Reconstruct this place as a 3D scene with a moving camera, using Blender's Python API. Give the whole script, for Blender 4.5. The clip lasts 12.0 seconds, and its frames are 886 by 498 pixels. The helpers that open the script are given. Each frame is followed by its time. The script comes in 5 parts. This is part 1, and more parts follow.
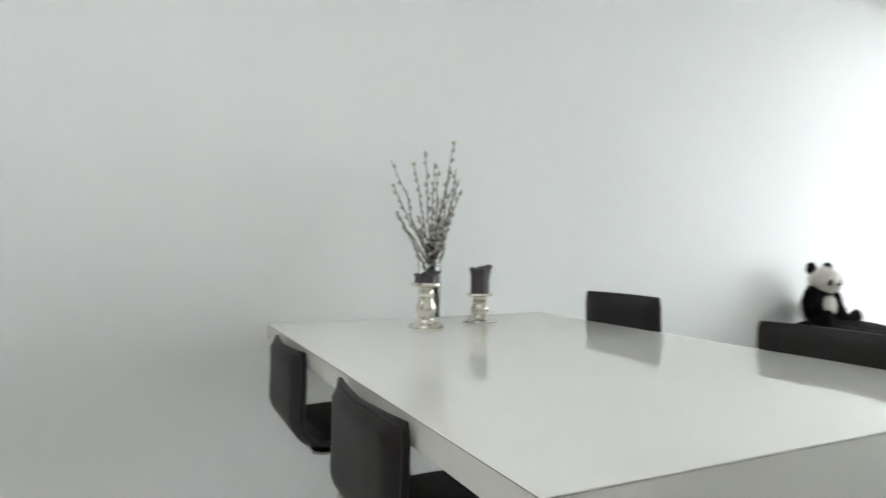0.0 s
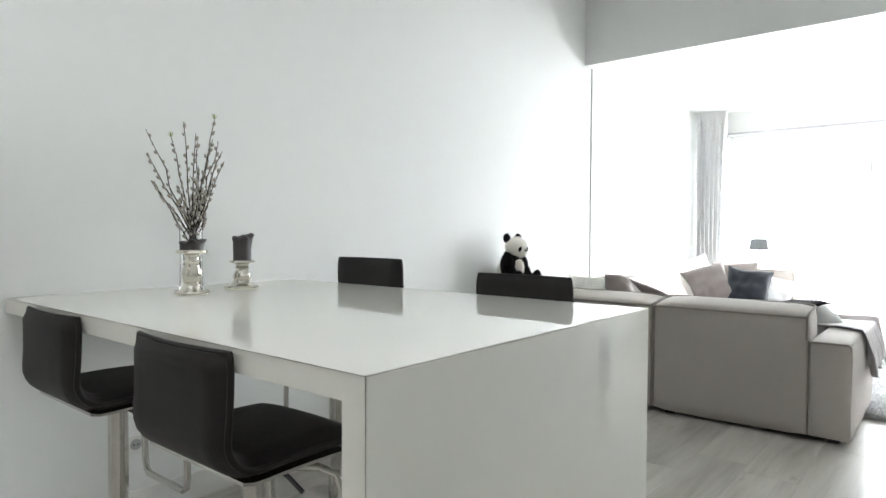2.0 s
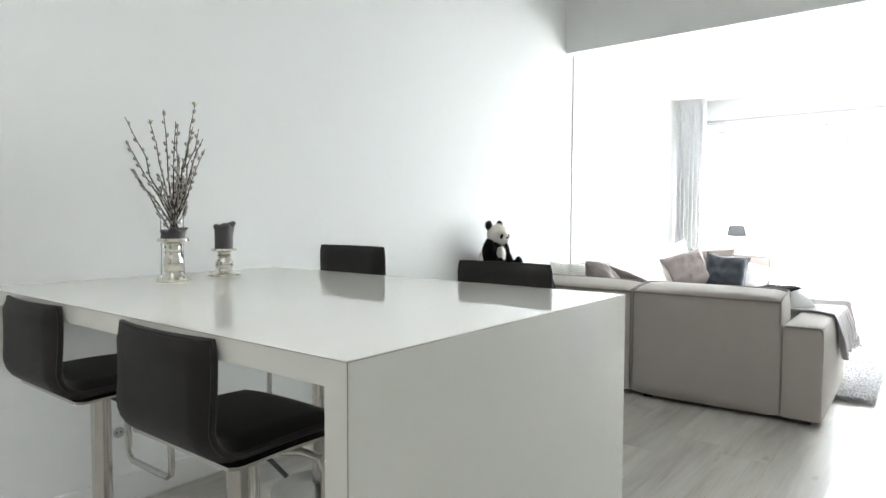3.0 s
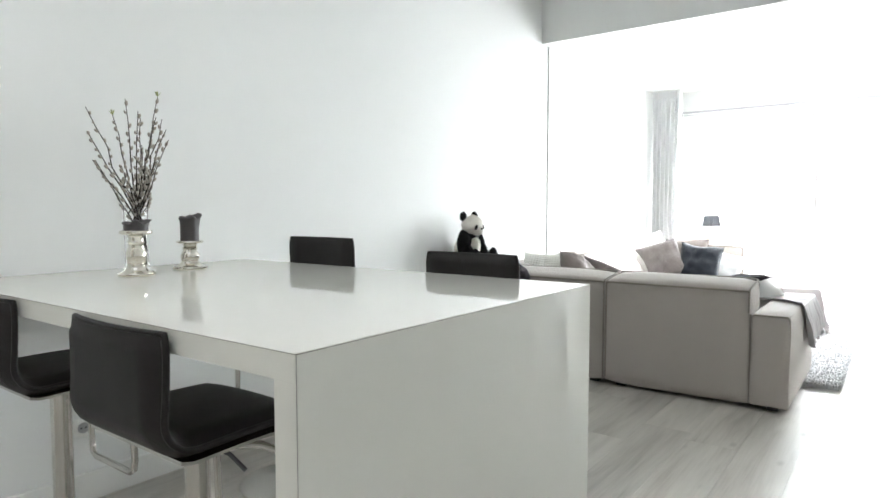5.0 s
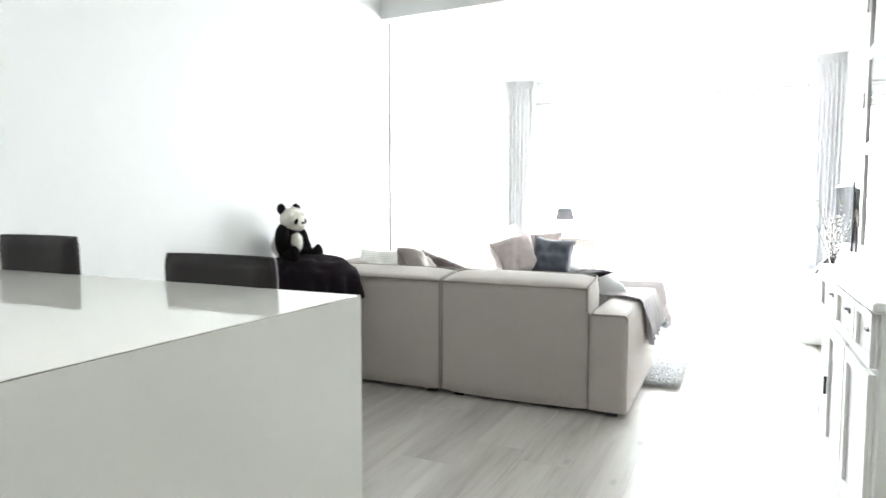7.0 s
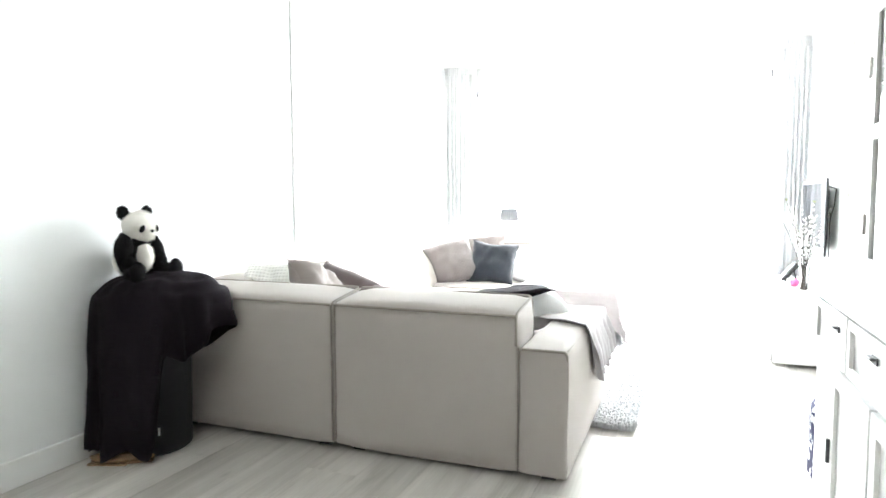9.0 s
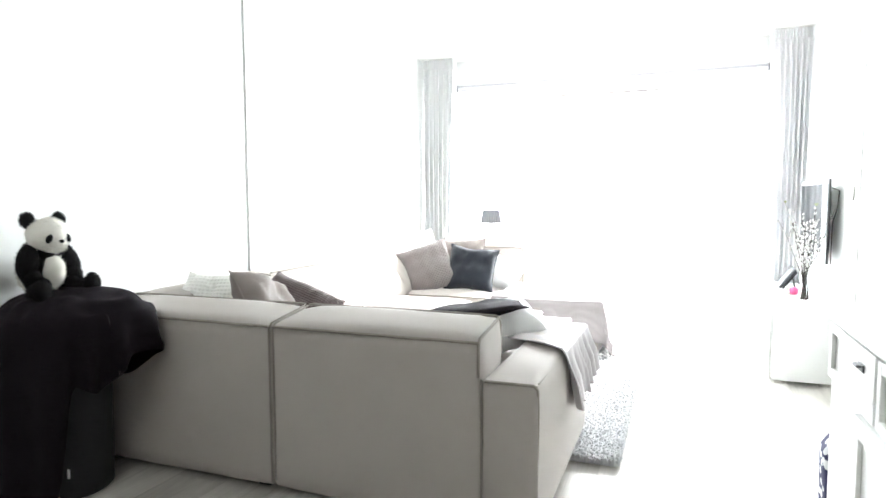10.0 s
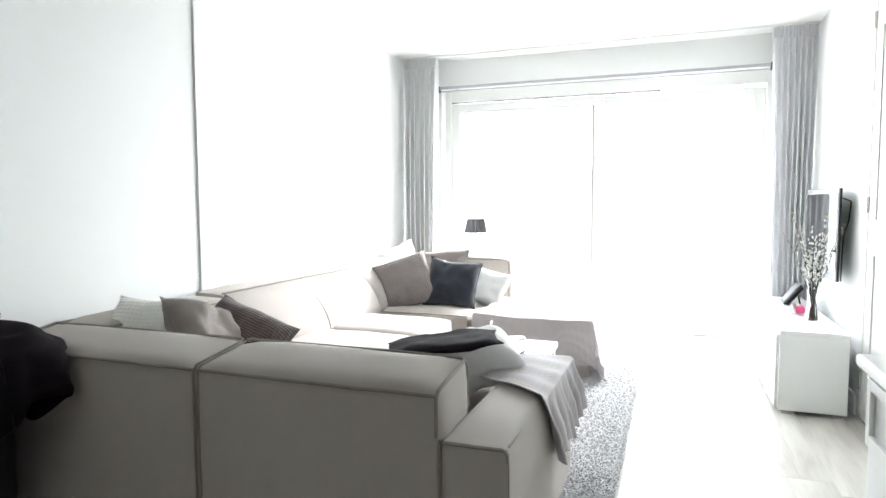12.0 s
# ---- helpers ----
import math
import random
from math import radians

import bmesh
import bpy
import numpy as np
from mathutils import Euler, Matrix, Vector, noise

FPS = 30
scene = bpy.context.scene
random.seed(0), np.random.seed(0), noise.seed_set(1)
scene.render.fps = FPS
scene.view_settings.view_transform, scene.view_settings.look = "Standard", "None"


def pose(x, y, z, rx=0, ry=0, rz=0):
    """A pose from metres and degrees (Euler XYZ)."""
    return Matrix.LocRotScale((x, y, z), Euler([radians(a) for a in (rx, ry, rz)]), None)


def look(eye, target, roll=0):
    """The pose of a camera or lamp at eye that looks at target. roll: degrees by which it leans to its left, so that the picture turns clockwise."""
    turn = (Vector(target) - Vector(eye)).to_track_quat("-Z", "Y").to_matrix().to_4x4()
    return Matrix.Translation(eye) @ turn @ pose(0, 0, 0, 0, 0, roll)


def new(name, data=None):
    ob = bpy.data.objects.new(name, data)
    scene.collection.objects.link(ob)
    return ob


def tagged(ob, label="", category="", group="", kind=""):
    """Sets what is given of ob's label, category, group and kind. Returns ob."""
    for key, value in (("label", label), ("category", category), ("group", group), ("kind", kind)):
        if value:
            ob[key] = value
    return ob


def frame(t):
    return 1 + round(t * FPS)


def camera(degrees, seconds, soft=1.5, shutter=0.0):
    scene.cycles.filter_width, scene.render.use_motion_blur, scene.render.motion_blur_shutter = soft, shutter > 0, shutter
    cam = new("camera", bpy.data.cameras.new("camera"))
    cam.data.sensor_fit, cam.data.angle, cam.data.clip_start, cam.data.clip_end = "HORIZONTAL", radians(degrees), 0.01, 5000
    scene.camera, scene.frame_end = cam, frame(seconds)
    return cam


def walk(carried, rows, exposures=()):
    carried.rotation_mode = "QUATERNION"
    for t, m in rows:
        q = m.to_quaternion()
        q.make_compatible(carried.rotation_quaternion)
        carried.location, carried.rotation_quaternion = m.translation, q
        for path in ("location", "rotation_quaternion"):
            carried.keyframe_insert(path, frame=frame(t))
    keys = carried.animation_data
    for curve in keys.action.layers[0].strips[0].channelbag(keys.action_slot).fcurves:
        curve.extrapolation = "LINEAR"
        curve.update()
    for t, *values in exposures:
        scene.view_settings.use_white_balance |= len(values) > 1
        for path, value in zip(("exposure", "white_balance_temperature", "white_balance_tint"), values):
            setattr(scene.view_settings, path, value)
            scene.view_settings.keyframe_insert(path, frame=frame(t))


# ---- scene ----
cam = camera(70.8, 12.0, shutter=0.4)
PATH = [
    (0, (2.321, 0.445, 1.174), (0.513, 1.3, 1.177), 0.5),
    (0.5, (2.361, 0.33, 1.168), (0.775, 1.549, 1.179), 0.5),
    (1, (2.396, 0.244, 1.154), (1.011, 1.686, 1.164), 0.3),
    (1.5, (2.436, 0.185, 1.136), (1.131, 1.701, 1.122), 0.3),
    (2, (2.466, 0.156, 1.129), (1.197, 1.701, 1.075), 0.3),
    (2.5, (2.485, 0.147, 1.134), (1.241, 1.711, 1.053), 0.3),
    (3, (2.486, 0.141, 1.133), (1.26, 1.719, 1.037), 0.2),
    (5, (2.525, 0.179, 1.131), (1.345, 1.789, 1.008), 0.0),
    (5.5, (2.552, 0.247, 1.132), (1.396, 1.874, 1.005), -0.0),
    (6, (2.552, 0.413, 1.139), (1.478, 2.095, 1.007), -0.0),
    (6.5, (2.541, 0.566, 1.136), (1.593, 2.322, 1.0), 0.0),
    (7, (2.551, 0.775, 1.114), (1.7, 2.579, 0.973), 0.0),
    (7.2, (2.55, 0.869, 1.123), (1.729, 2.688, 0.979), 0.2),
    (9, (2.488, 1.616, 1.126), (1.756, 3.472, 0.981), -0.2),
    (9.5, (2.498, 1.827, 1.142), (1.777, 3.687, 0.995), -0.3),
    (10, (2.49, 2.015, 1.156), (1.779, 3.878, 1.005), -0.2),
    (10.5, (2.476, 2.197, 1.162), (1.772, 4.063, 1.008), -0.2),
    (11, (2.461, 2.347, 1.183), (1.763, 4.215, 1.029), -0.2),
    (11.5, (2.474, 2.418, 1.203), (1.776, 4.286, 1.052), -0.2),
    (12, (2.474, 2.414, 1.214), (1.777, 4.283, 1.069), -0.2),
]

EXPO = [(0, 1.18), (0.5, 1.06), (1.0, 1.06), (2.0, 1.2), (3.0, 1.28), (5.0, 1.36), (6.0, 1.46), (6.5, 1.53), (7.0, 1.68), (9.0, 2.02), (9.5, 1.84), (10.0, 1.6), (10.6, 1.34), (11.2, 1.08), (12.0, 0.67)]
walk(cam, [(t, look(eye, goal, lean)) for t, eye, goal, lean in PATH], EXPO)

# ---- sky and daylight ----
world = bpy.data.worlds.new("sky")
scene.world = world
world.use_nodes = True
sky = world.node_tree.nodes.new("ShaderNodeTexSky")
sky.sky_type, sky.sun_disc = "NISHITA", False
sky.sun_elevation, sky.sun_rotation = radians(28), radians(20)
background = world.node_tree.nodes["Background"]
background.inputs["Strength"].default_value = 0.11
world.node_tree.links.new(sky.outputs[0], background.inputs["Color"])
sun = new("sun", bpy.data.lights.new("sun", "SUN"))
sun.data.energy, sun.data.angle, sun.data.color = 4.8, radians(14), (1, 0.99, 0.985)
sun.matrix_world = look((1.5 + 20 * math.sin(radians(20)), 6 + 20 * math.cos(radians(20)), 20 * math.tan(radians(28))), (1.5, 6, 0))


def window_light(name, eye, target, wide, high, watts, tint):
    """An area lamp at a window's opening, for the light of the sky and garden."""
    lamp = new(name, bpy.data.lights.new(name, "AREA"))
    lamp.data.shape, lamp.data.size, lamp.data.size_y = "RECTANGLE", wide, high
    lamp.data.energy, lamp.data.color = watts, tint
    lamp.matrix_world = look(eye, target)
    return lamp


window_light("garden_daylight", (1.75, 8.80, 1.10), (1.75, 4.8, 0.35), 3.4, 2.2, 95, (0.92, 0.97, 1.0))
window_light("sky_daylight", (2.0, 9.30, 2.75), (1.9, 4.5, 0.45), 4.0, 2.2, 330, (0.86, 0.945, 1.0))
# overhead fill for the kitchen end, from an added rooflight out of view
window_light("unseen_rooflight_fill", (1.75, -0.35, 3.46), (1.75, -0.349, 0), 1.9, 2.3, 7.0, (1.0, 1.0, 0.94))

# ---- materials ----


def mat(name, color, rough=0.5, metal=0.0, vary=0.06, scale=6.0, grain=60.0, bump=0.05, coat=0.0, dark=None, **extra):
    """A painted, woven or moulded surface with stains and grain at two scales."""
    m = bpy.data.materials.new(name)
    m.use_nodes = True
    n, l = m.node_tree.nodes, m.node_tree.links
    b = n["Principled BSDF"]
    co = n.new("ShaderNodeTexCoord")
    big = n.new("ShaderNodeTexNoise")
    big.inputs["Scale"].default_value, big.inputs["Detail"].default_value = scale, 4
    fine = n.new("ShaderNodeTexNoise")
    fine.inputs["Scale"].default_value, fine.inputs["Detail"].default_value = grain, 3
    l.new(co.outputs["Object"], big.inputs["Vector"])
    l.new(co.outputs["Object"], fine.inputs["Vector"])
    mix = n.new("ShaderNodeMix")
    mix.data_type = "RGBA"
    low = dark if dark else tuple(c * (1 - vary) for c in color)
    mix.inputs[6].default_value, mix.inputs[7].default_value = (*low, 1), (*color, 1)
    both = n.new("ShaderNodeMath")
    both.operation = "MULTIPLY_ADD"
    both.inputs[1].default_value, both.inputs[2].default_value = 0.4, 0.0
    l.new(fine.outputs["Fac"], both.inputs[0])
    add = n.new("ShaderNodeMath")
    add.operation = "MULTIPLY_ADD"
    add.inputs[1].default_value, add.use_clamp = 0.7, True
    l.new(big.outputs["Fac"], add.inputs[0])
    l.new(both.outputs[0], add.inputs[2])
    l.new(add.outputs[0], mix.inputs[0])
    l.new(mix.outputs[2], b.inputs["Base Color"])
    b.inputs["Metallic"].default_value = metal
    span = n.new("ShaderNodeMapRange")
    span.inputs["To Min"].default_value, span.inputs["To Max"].default_value = rough * 0.88, min(1, rough * 1.12)
    l.new(big.outputs["Fac"], span.inputs["Value"])
    l.new(span.outputs[0], b.inputs["Roughness"])
    b.inputs["Coat Weight"].default_value = coat
    b.inputs["Coat Roughness"].default_value = 0.04
    if bump:
        bp = n.new("ShaderNodeBump")
        bp.inputs["Strength"].default_value, bp.inputs["Distance"].default_value = bump, 0.004
        l.new(fine.outputs["Fac"], bp.inputs["Height"])
        l.new(bp.outputs[0], b.inputs["Normal"])
    for key, value in extra.items():
        b.inputs[key.replace("_", " ")].default_value = value
    return m


def woven(name, color, pitch=300.0, bump=0.3, vary=0.12, rough=0.9, sheen=0.2, ribs=0.0):
    """Cloth with a weave, or with ribs of knit."""
    m = mat(name, color, rough, vary=vary, scale=5, grain=pitch, bump=0)
    n, l = m.node_tree.nodes, m.node_tree.links
    b = n["Principled BSDF"]
    b.inputs["Sheen Weight"].default_value = sheen
    co = n.new("ShaderNodeTexCoord")
    wave = n.new("ShaderNodeTexWave")
    wave.inputs["Scale"].default_value, wave.inputs["Distortion"].default_value = (ribs or pitch), 1.5
    wave.bands_direction = "X"
    wave2 = n.new("ShaderNodeTexWave")
    wave2.inputs["Scale"].default_value, wave2.inputs["Distortion"].default_value = (ribs or pitch), 1.5
    wave2.bands_direction = "Z" if not ribs else "Y"
    l.new(co.outputs["Object"], wave.inputs["Vector"])
    l.new(co.outputs["Object"], wave2.inputs["Vector"])
    s = n.new("ShaderNodeMath")
    l.new(wave.outputs["Fac"], s.inputs[0])
    l.new(wave2.outputs["Fac"], s.inputs[1])
    bp = n.new("ShaderNodeBump")
    bp.inputs["Strength"].default_value, bp.inputs["Distance"].default_value = bump, 0.006 if ribs else 0.002
    l.new(s.outputs[0], bp.inputs["Height"])
    l.new(bp.outputs[0], b.inputs["Normal"])
    return m


def wood_floor():
    """Pale grey-beige oak: broad soft figure along the plank, fine pores, sparse knots, a tone for each plank."""
    m = bpy.data.materials.new("grey_oak_plank")
    m.use_nodes = True
    n, l = m.node_tree.nodes, m.node_tree.links
    b = n["Principled BSDF"]
    co, info = n.new("ShaderNodeTexCoord"), n.new("ShaderNodeObjectInfo")
    shift = n.new("ShaderNodeVectorMath")
    shift.operation = "MULTIPLY_ADD"
    shift.inputs[1].default_value = (37, 53, 11)
    l.new(info.outputs["Random"], shift.inputs[0])
    l.new(co.outputs["Object"], shift.inputs[2])

    def texture(scale, detail, bend, size):
        stretch = n.new("ShaderNodeMapping")
        stretch.inputs["Scale"].default_value = scale
        l.new(shift.outputs[0], stretch.inputs["Vector"])
        t = n.new("ShaderNodeTexNoise")
        t.inputs["Scale"].default_value, t.inputs["Detail"].default_value, t.inputs["Distortion"].default_value = size, detail, bend
        l.new(stretch.outputs[0], t.inputs["Vector"])
        return t

    figure = texture((7.0, 0.9, 7.0), 4, 0.8, 1.3)
    pores = texture((60, 2.2, 60), 5, 0.3, 2.0)
    blend = n.new("ShaderNodeMix")
    blend.inputs[0].default_value = 0.28
    l.new(figure.outputs["Fac"], blend.inputs[2])
    l.new(pores.outputs["Fac"], blend.inputs[3])
    ramp = n.new("ShaderNodeValToRGB")
    e = ramp.color_ramp.elements
    e[0].position, e[0].color = 0.30, (0.37, 0.345, 0.31, 1)
    e[1].position, e[1].color = 0.64, (0.60, 0.575, 0.53, 1)
    mid = e.new(0.47)
    mid.color = (0.51, 0.485, 0.445, 1)
    l.new(blend.outputs[0], ramp.inputs[0])
    spots = n.new("ShaderNodeMapping")
    spots.inputs["Scale"].default_value = (4.6, 1.9, 4.6)
    l.new(shift.outputs[0], spots.inputs["Vector"])
    knot = n.new("ShaderNodeTexVoronoi")
    knot.inputs["Scale"].default_value = 1.0
    l.new(spots.outputs[0], knot.inputs["Vector"])
    edge = n.new("ShaderNodeMapRange")
    edge.interpolation_type = "SMOOTHSTEP"
    edge.inputs["From Min"].default_value, edge.inputs["From Max"].default_value = 0.02, 0.10
    edge.inputs["To Min"].default_value, edge.inputs["To Max"].default_value = 0.74, 1.0
    l.new(knot.outputs["Distance"], edge.inputs["Value"])
    tone = n.new("ShaderNodeMapRange")
    tone.inputs["To Min"].default_value, tone.inputs["To Max"].default_value = 0.86, 1.08
    l.new(info.outputs["Random"], tone.inputs["Value"])
    k = n.new("ShaderNodeMath")
    k.operation = "MULTIPLY"
    l.new(tone.outputs[0], k.inputs[0])
    l.new(edge.outputs[0], k.inputs[1])
    out = n.new("ShaderNodeVectorMath")
    out.operation = "SCALE"
    l.new(ramp.outputs[0], out.inputs[0])
    l.new(k.outputs[0], out.inputs["Scale"])
    l.new(out.outputs[0], b.inputs["Base Color"])
    rr = n.new("ShaderNodeMapRange")
    rr.inputs["To Min"].default_value, rr.inputs["To Max"].default_value = 0.26, 0.40
    l.new(pores.outputs["Fac"], rr.inputs["Value"])
    l.new(rr.outputs[0], b.inputs["Roughness"])
    bp = n.new("ShaderNodeBump")
    bp.inputs["Strength"].default_value, bp.inputs["Distance"].default_value = 0.12, 0.002
    l.new(pores.outputs["Fac"], bp.inputs["Height"])
    l.new(bp.outputs[0], b.inputs["Normal"])
    return m


def clear(name, tint=(1, 1, 1), rough=0.0):
    m = bpy.data.materials.new(name)
    m.use_nodes = True
    b = m.node_tree.nodes["Principled BSDF"]
    b.inputs["Base Color"].default_value = (*tint, 1)
    b.inputs["Transmission Weight"].default_value = 1
    b.inputs["Roughness"].default_value = rough
    b.inputs["IOR"].default_value = 1.45
    return m


WALL = mat("wall_paint", (0.80, 0.81, 0.80), 0.75, vary=0.025, scale=1.3, grain=220, bump=0.10)
# dark tone for the unseen rear wall, chosen to cut light bounced onto the sofa
LOW_BOUNCE = mat("low_bounce_wall_paint", (0.22, 0.21, 0.19), 0.8, vary=0.04, scale=1.3, grain=220, bump=0.10)
CEIL = mat("ceiling_plaster", (0.82, 0.82, 0.81), 0.85, vary=0.03, scale=2.0, grain=45, bump=0.35)
WOODWORK = mat("white_woodwork", (0.80, 0.80, 0.78), 0.4, vary=0.03, scale=3, grain=90, bump=0.04)
LACQUER = mat("white_gloss_lacquer", (0.76, 0.755, 0.705), 0.02, vary=0.02, scale=2, grain=30, bump=0.0, Specular_IOR_Level=0.75)
GLOSS_WHITE = mat("cool_white_gloss_board", (0.83, 0.84, 0.83), 0.08, vary=0.02, scale=2, grain=30, bump=0.0)
SEAM = mat("dark_seam", (0.10, 0.09, 0.08), 0.6)
SUBFLOOR = mat("grey_plank_joint", (0.17, 0.16, 0.15), 0.7)
LEATHER = mat("dark_brown_leather", (0.011, 0.0088, 0.0085), 0.5, vary=0.3, scale=9, grain=420, bump=0.3, Specular_IOR_Level=0.32)
STEEL = mat("brushed_steel", (0.62, 0.60, 0.57), 0.24, 1.0, vary=0.08, scale=3, grain=240, bump=0.03)
DARK_METAL = mat("dark_metal", (0.10, 0.10, 0.105), 0.4, 0.8, vary=0.2)
MERCURY = mat("mottled_mercury_glass", (0.80, 0.77, 0.70), 0.10, 1.0, vary=0.4, scale=45, grain=160, bump=0.2, dark=(0.55, 0.52, 0.45))
WAX = mat("charcoal_wax", (0.075, 0.068, 0.07), 0.5, vary=0.25, scale=18, grain=140, bump=0.12)
BARK = mat("willow_bark", (0.045, 0.034, 0.026), 0.7, vary=0.4, scale=30, grain=200, bump=0.3)
WHITE_CATKIN = mat("white_willow_catkin", (0.80, 0.79, 0.76), 0.95, vary=0.2, scale=60, grain=500, bump=0.3, Sheen_Weight=0.5)
CATKIN = mat("willow_catkin", (0.44, 0.40, 0.34), 0.95, vary=0.35, scale=60, grain=500, bump=0.3, Sheen_Weight=0.5)
LEAF = mat("willow_leaf", (0.38, 0.42, 0.18), 0.6, vary=0.3)
GLASS = clear("clear_glass")
SOFA = woven("beige_sofa_fabric", (0.435, 0.396, 0.364), 420, 0.3, 0.14)
# sofa fabric darkened, so the piping carries the shade of its crease in colour
SHADED_PIPING = woven("shaded_sofa_piping", (0.27, 0.245, 0.215), 420, 0.2, 0.1)
PLASTIC = mat("black_plastic", (0.02, 0.02, 0.022), 0.45, vary=0.2)
SCREEN = mat("tv_screen", (0.03, 0.03, 0.035), 0.06, vary=0.1, bump=0, Specular_IOR_Level=0.3)
SILVER = mat("silver_plastic", (0.45, 0.45, 0.47), 0.35, 0.5, vary=0.05)
BEZEL = mat("matt_grey_bezel", (0.20, 0.20, 0.215), 0.55, 0.0, vary=0.05)
CURTAIN = woven("grey_curtain_cloth", (0.89, 0.89, 0.89), 500, 0.15, 0.03)
n, l = CURTAIN.node_tree.nodes, CURTAIN.node_tree.links
thin, both = n.new("ShaderNodeBsdfTranslucent"), n.new("ShaderNodeMixShader")
thin.inputs["Color"].default_value, both.inputs[0].default_value = (0.84, 0.84, 0.85, 1), 0.40
l.new(n["Principled BSDF"].outputs[0], both.inputs[1])
l.new(thin.outputs[0], both.inputs[2])
l.new(both.outputs[0], n["Material Output"].inputs["Surface"])
BLACKCLOTH = woven("black_blanket_cloth", (0.011, 0.0075, 0.0105), 350, 0.3, 0.3, sheen=0.0)
BLACKCLOTH.node_tree.nodes["Principled BSDF"].inputs["Specular IOR Level"].default_value = 0.15
BASKET = woven("dark_hamper_cloth", (0.017, 0.016, 0.019), 200, 0.4, 0.2, sheen=0.05)
FUR_WHITE = mat("white_plush", (0.82, 0.79, 0.72), 1.0, vary=0.15, scale=30, grain=300, bump=0.9, Sheen_Weight=0.3)
FUR_BLACK = mat("black_plush", (0.010, 0.009, 0.010), 1.0, vary=0.3, scale=30, grain=300, bump=0.9, Specular_IOR_Level=0.15)
CUSHION_WHITE = woven("white_cable_knit", (0.82, 0.81, 0.77), 300, 0.35, 0.06, ribs=16)
CUSHION_PLAIN = woven("white_cushion_cloth", (0.74, 0.74, 0.73), 420, 0.2, 0.05)
CUSHION_GREY = woven("taupe_cushion_cloth", (0.25, 0.215, 0.20), 380, 0.3, 0.12)
CUSHION_RIB = woven("taupe_waffle_knit", (0.25, 0.215, 0.21), 300, 0.8, 0.2, ribs=24)
CUSHION_BROWN = woven("dark_taupe_knit", (0.115, 0.085, 0.082), 300, 0.5, 0.2, ribs=24)
CUSHION_NAVY = woven("navy_cushion_cloth", (0.014, 0.019, 0.029), 400, 0.3, 0.2)
CUSHION_DARK = woven("aubergine_cushion_velvet", (0.012, 0.008, 0.012), 500, 0.2, 0.2, sheen=0.0)
CUSHION_DARK.node_tree.nodes["Principled BSDF"].inputs["Specular IOR Level"].default_value = 0.12
THROW = woven("pale_grey_throw", (0.42, 0.385, 0.385), 300, 0.45, 0.1, ribs=40)
THROW_STRIPE = woven("striped_grey_throw", (0.42, 0.395, 0.40), 260, 0.10, 0.12, ribs=14)
SHAG = mat("grey_shag_pile", (0.70, 0.70, 0.71), 1.0, vary=0.15, scale=7, grain=120, bump=0.2, Sheen_Weight=0.3)
SHADE = mat("smoked_pleated_shade", (0.24, 0.24, 0.26), 0.4, vary=0.2, Transmission_Weight=0.45)
PINK = mat("pink_rubber", (0.75, 0.09, 0.25), 0.4, vary=0.1)
RED = mat("red_felt", (0.35, 0.03, 0.05), 0.8, vary=0.2)
PURPLE = mat("purple_glazed_pot", (0.055, 0.02, 0.10), 0.2, vary=0.2)
TAN = mat("tan_leather", (0.24, 0.15, 0.075), 0.6, vary=0.35, scale=20, grain=180, bump=0.3)
CONCRETE = mat("pale_terrace_concrete", (0.42, 0.41, 0.39), 0.85, vary=0.2, scale=0.8, grain=30, bump=0.2)
FENCE = mat("pale_fence_wood", (0.50, 0.46, 0.40), 0.8, vary=0.25, scale=3, grain=40, bump=0.2)
WATER = clear("vase_water", (0.98, 0.95, 0.85))
PLANK = wood_floor()


def pattern_cloth():
    m = mat("dark_patterned_cloth", (0.6, 0.6, 0.62), 0.85)
    n, l = m.node_tree.nodes, m.node_tree.links
    v = n.new("ShaderNodeTexVoronoi")
    v.inputs["Scale"].default_value = 26
    co = n.new("ShaderNodeTexCoord")
    l.new(co.outputs["Object"], v.inputs["Vector"])
    r = n.new("ShaderNodeValToRGB")
    r.color_ramp.interpolation = "CONSTANT"
    r.color_ramp.elements[0].color = (0.65, 0.65, 0.68, 1)
    r.color_ramp.elements[1].position, r.color_ramp.elements[1].color = 0.42, (0.03, 0.03, 0.09, 1)
    l.new(v.outputs["Distance"], r.inputs[0])
    l.new(r.outputs[0], n["Principled BSDF"].inputs["Base Color"])
    return m


PATTERN = pattern_cloth()

# ---- mesh helpers ----


def box(bm, x0, x1, y0, y1, z0, z1, bevel=0.0, seg=2):
    flat = bm.faces.layers.int.get("flat")
    if flat is None:
        flat = bm.faces.layers.int.new("flat")
    old = set(bm.faces)
    r = bmesh.ops.create_cube(bm, size=1)
    bmesh.ops.scale(bm, vec=(x1 - x0, y1 - y0, z1 - z0), verts=r["verts"])
    bmesh.ops.translate(bm, vec=((x0 + x1) / 2, (y0 + y1) / 2, (z0 + z1) / 2), verts=r["verts"])
    if bevel:
        edges = list({e for v in r["verts"] for e in v.link_edges})
        bmesh.ops.bevel(bm, geom=edges, offset=bevel, segments=seg, profile=0.5, affect="EDGES")
    for f in bm.faces:
        if f not in old:
            f[flat] = 1
    return bm


def boxed(*a, **k):
    return box(bmesh.new(), *a, **k)


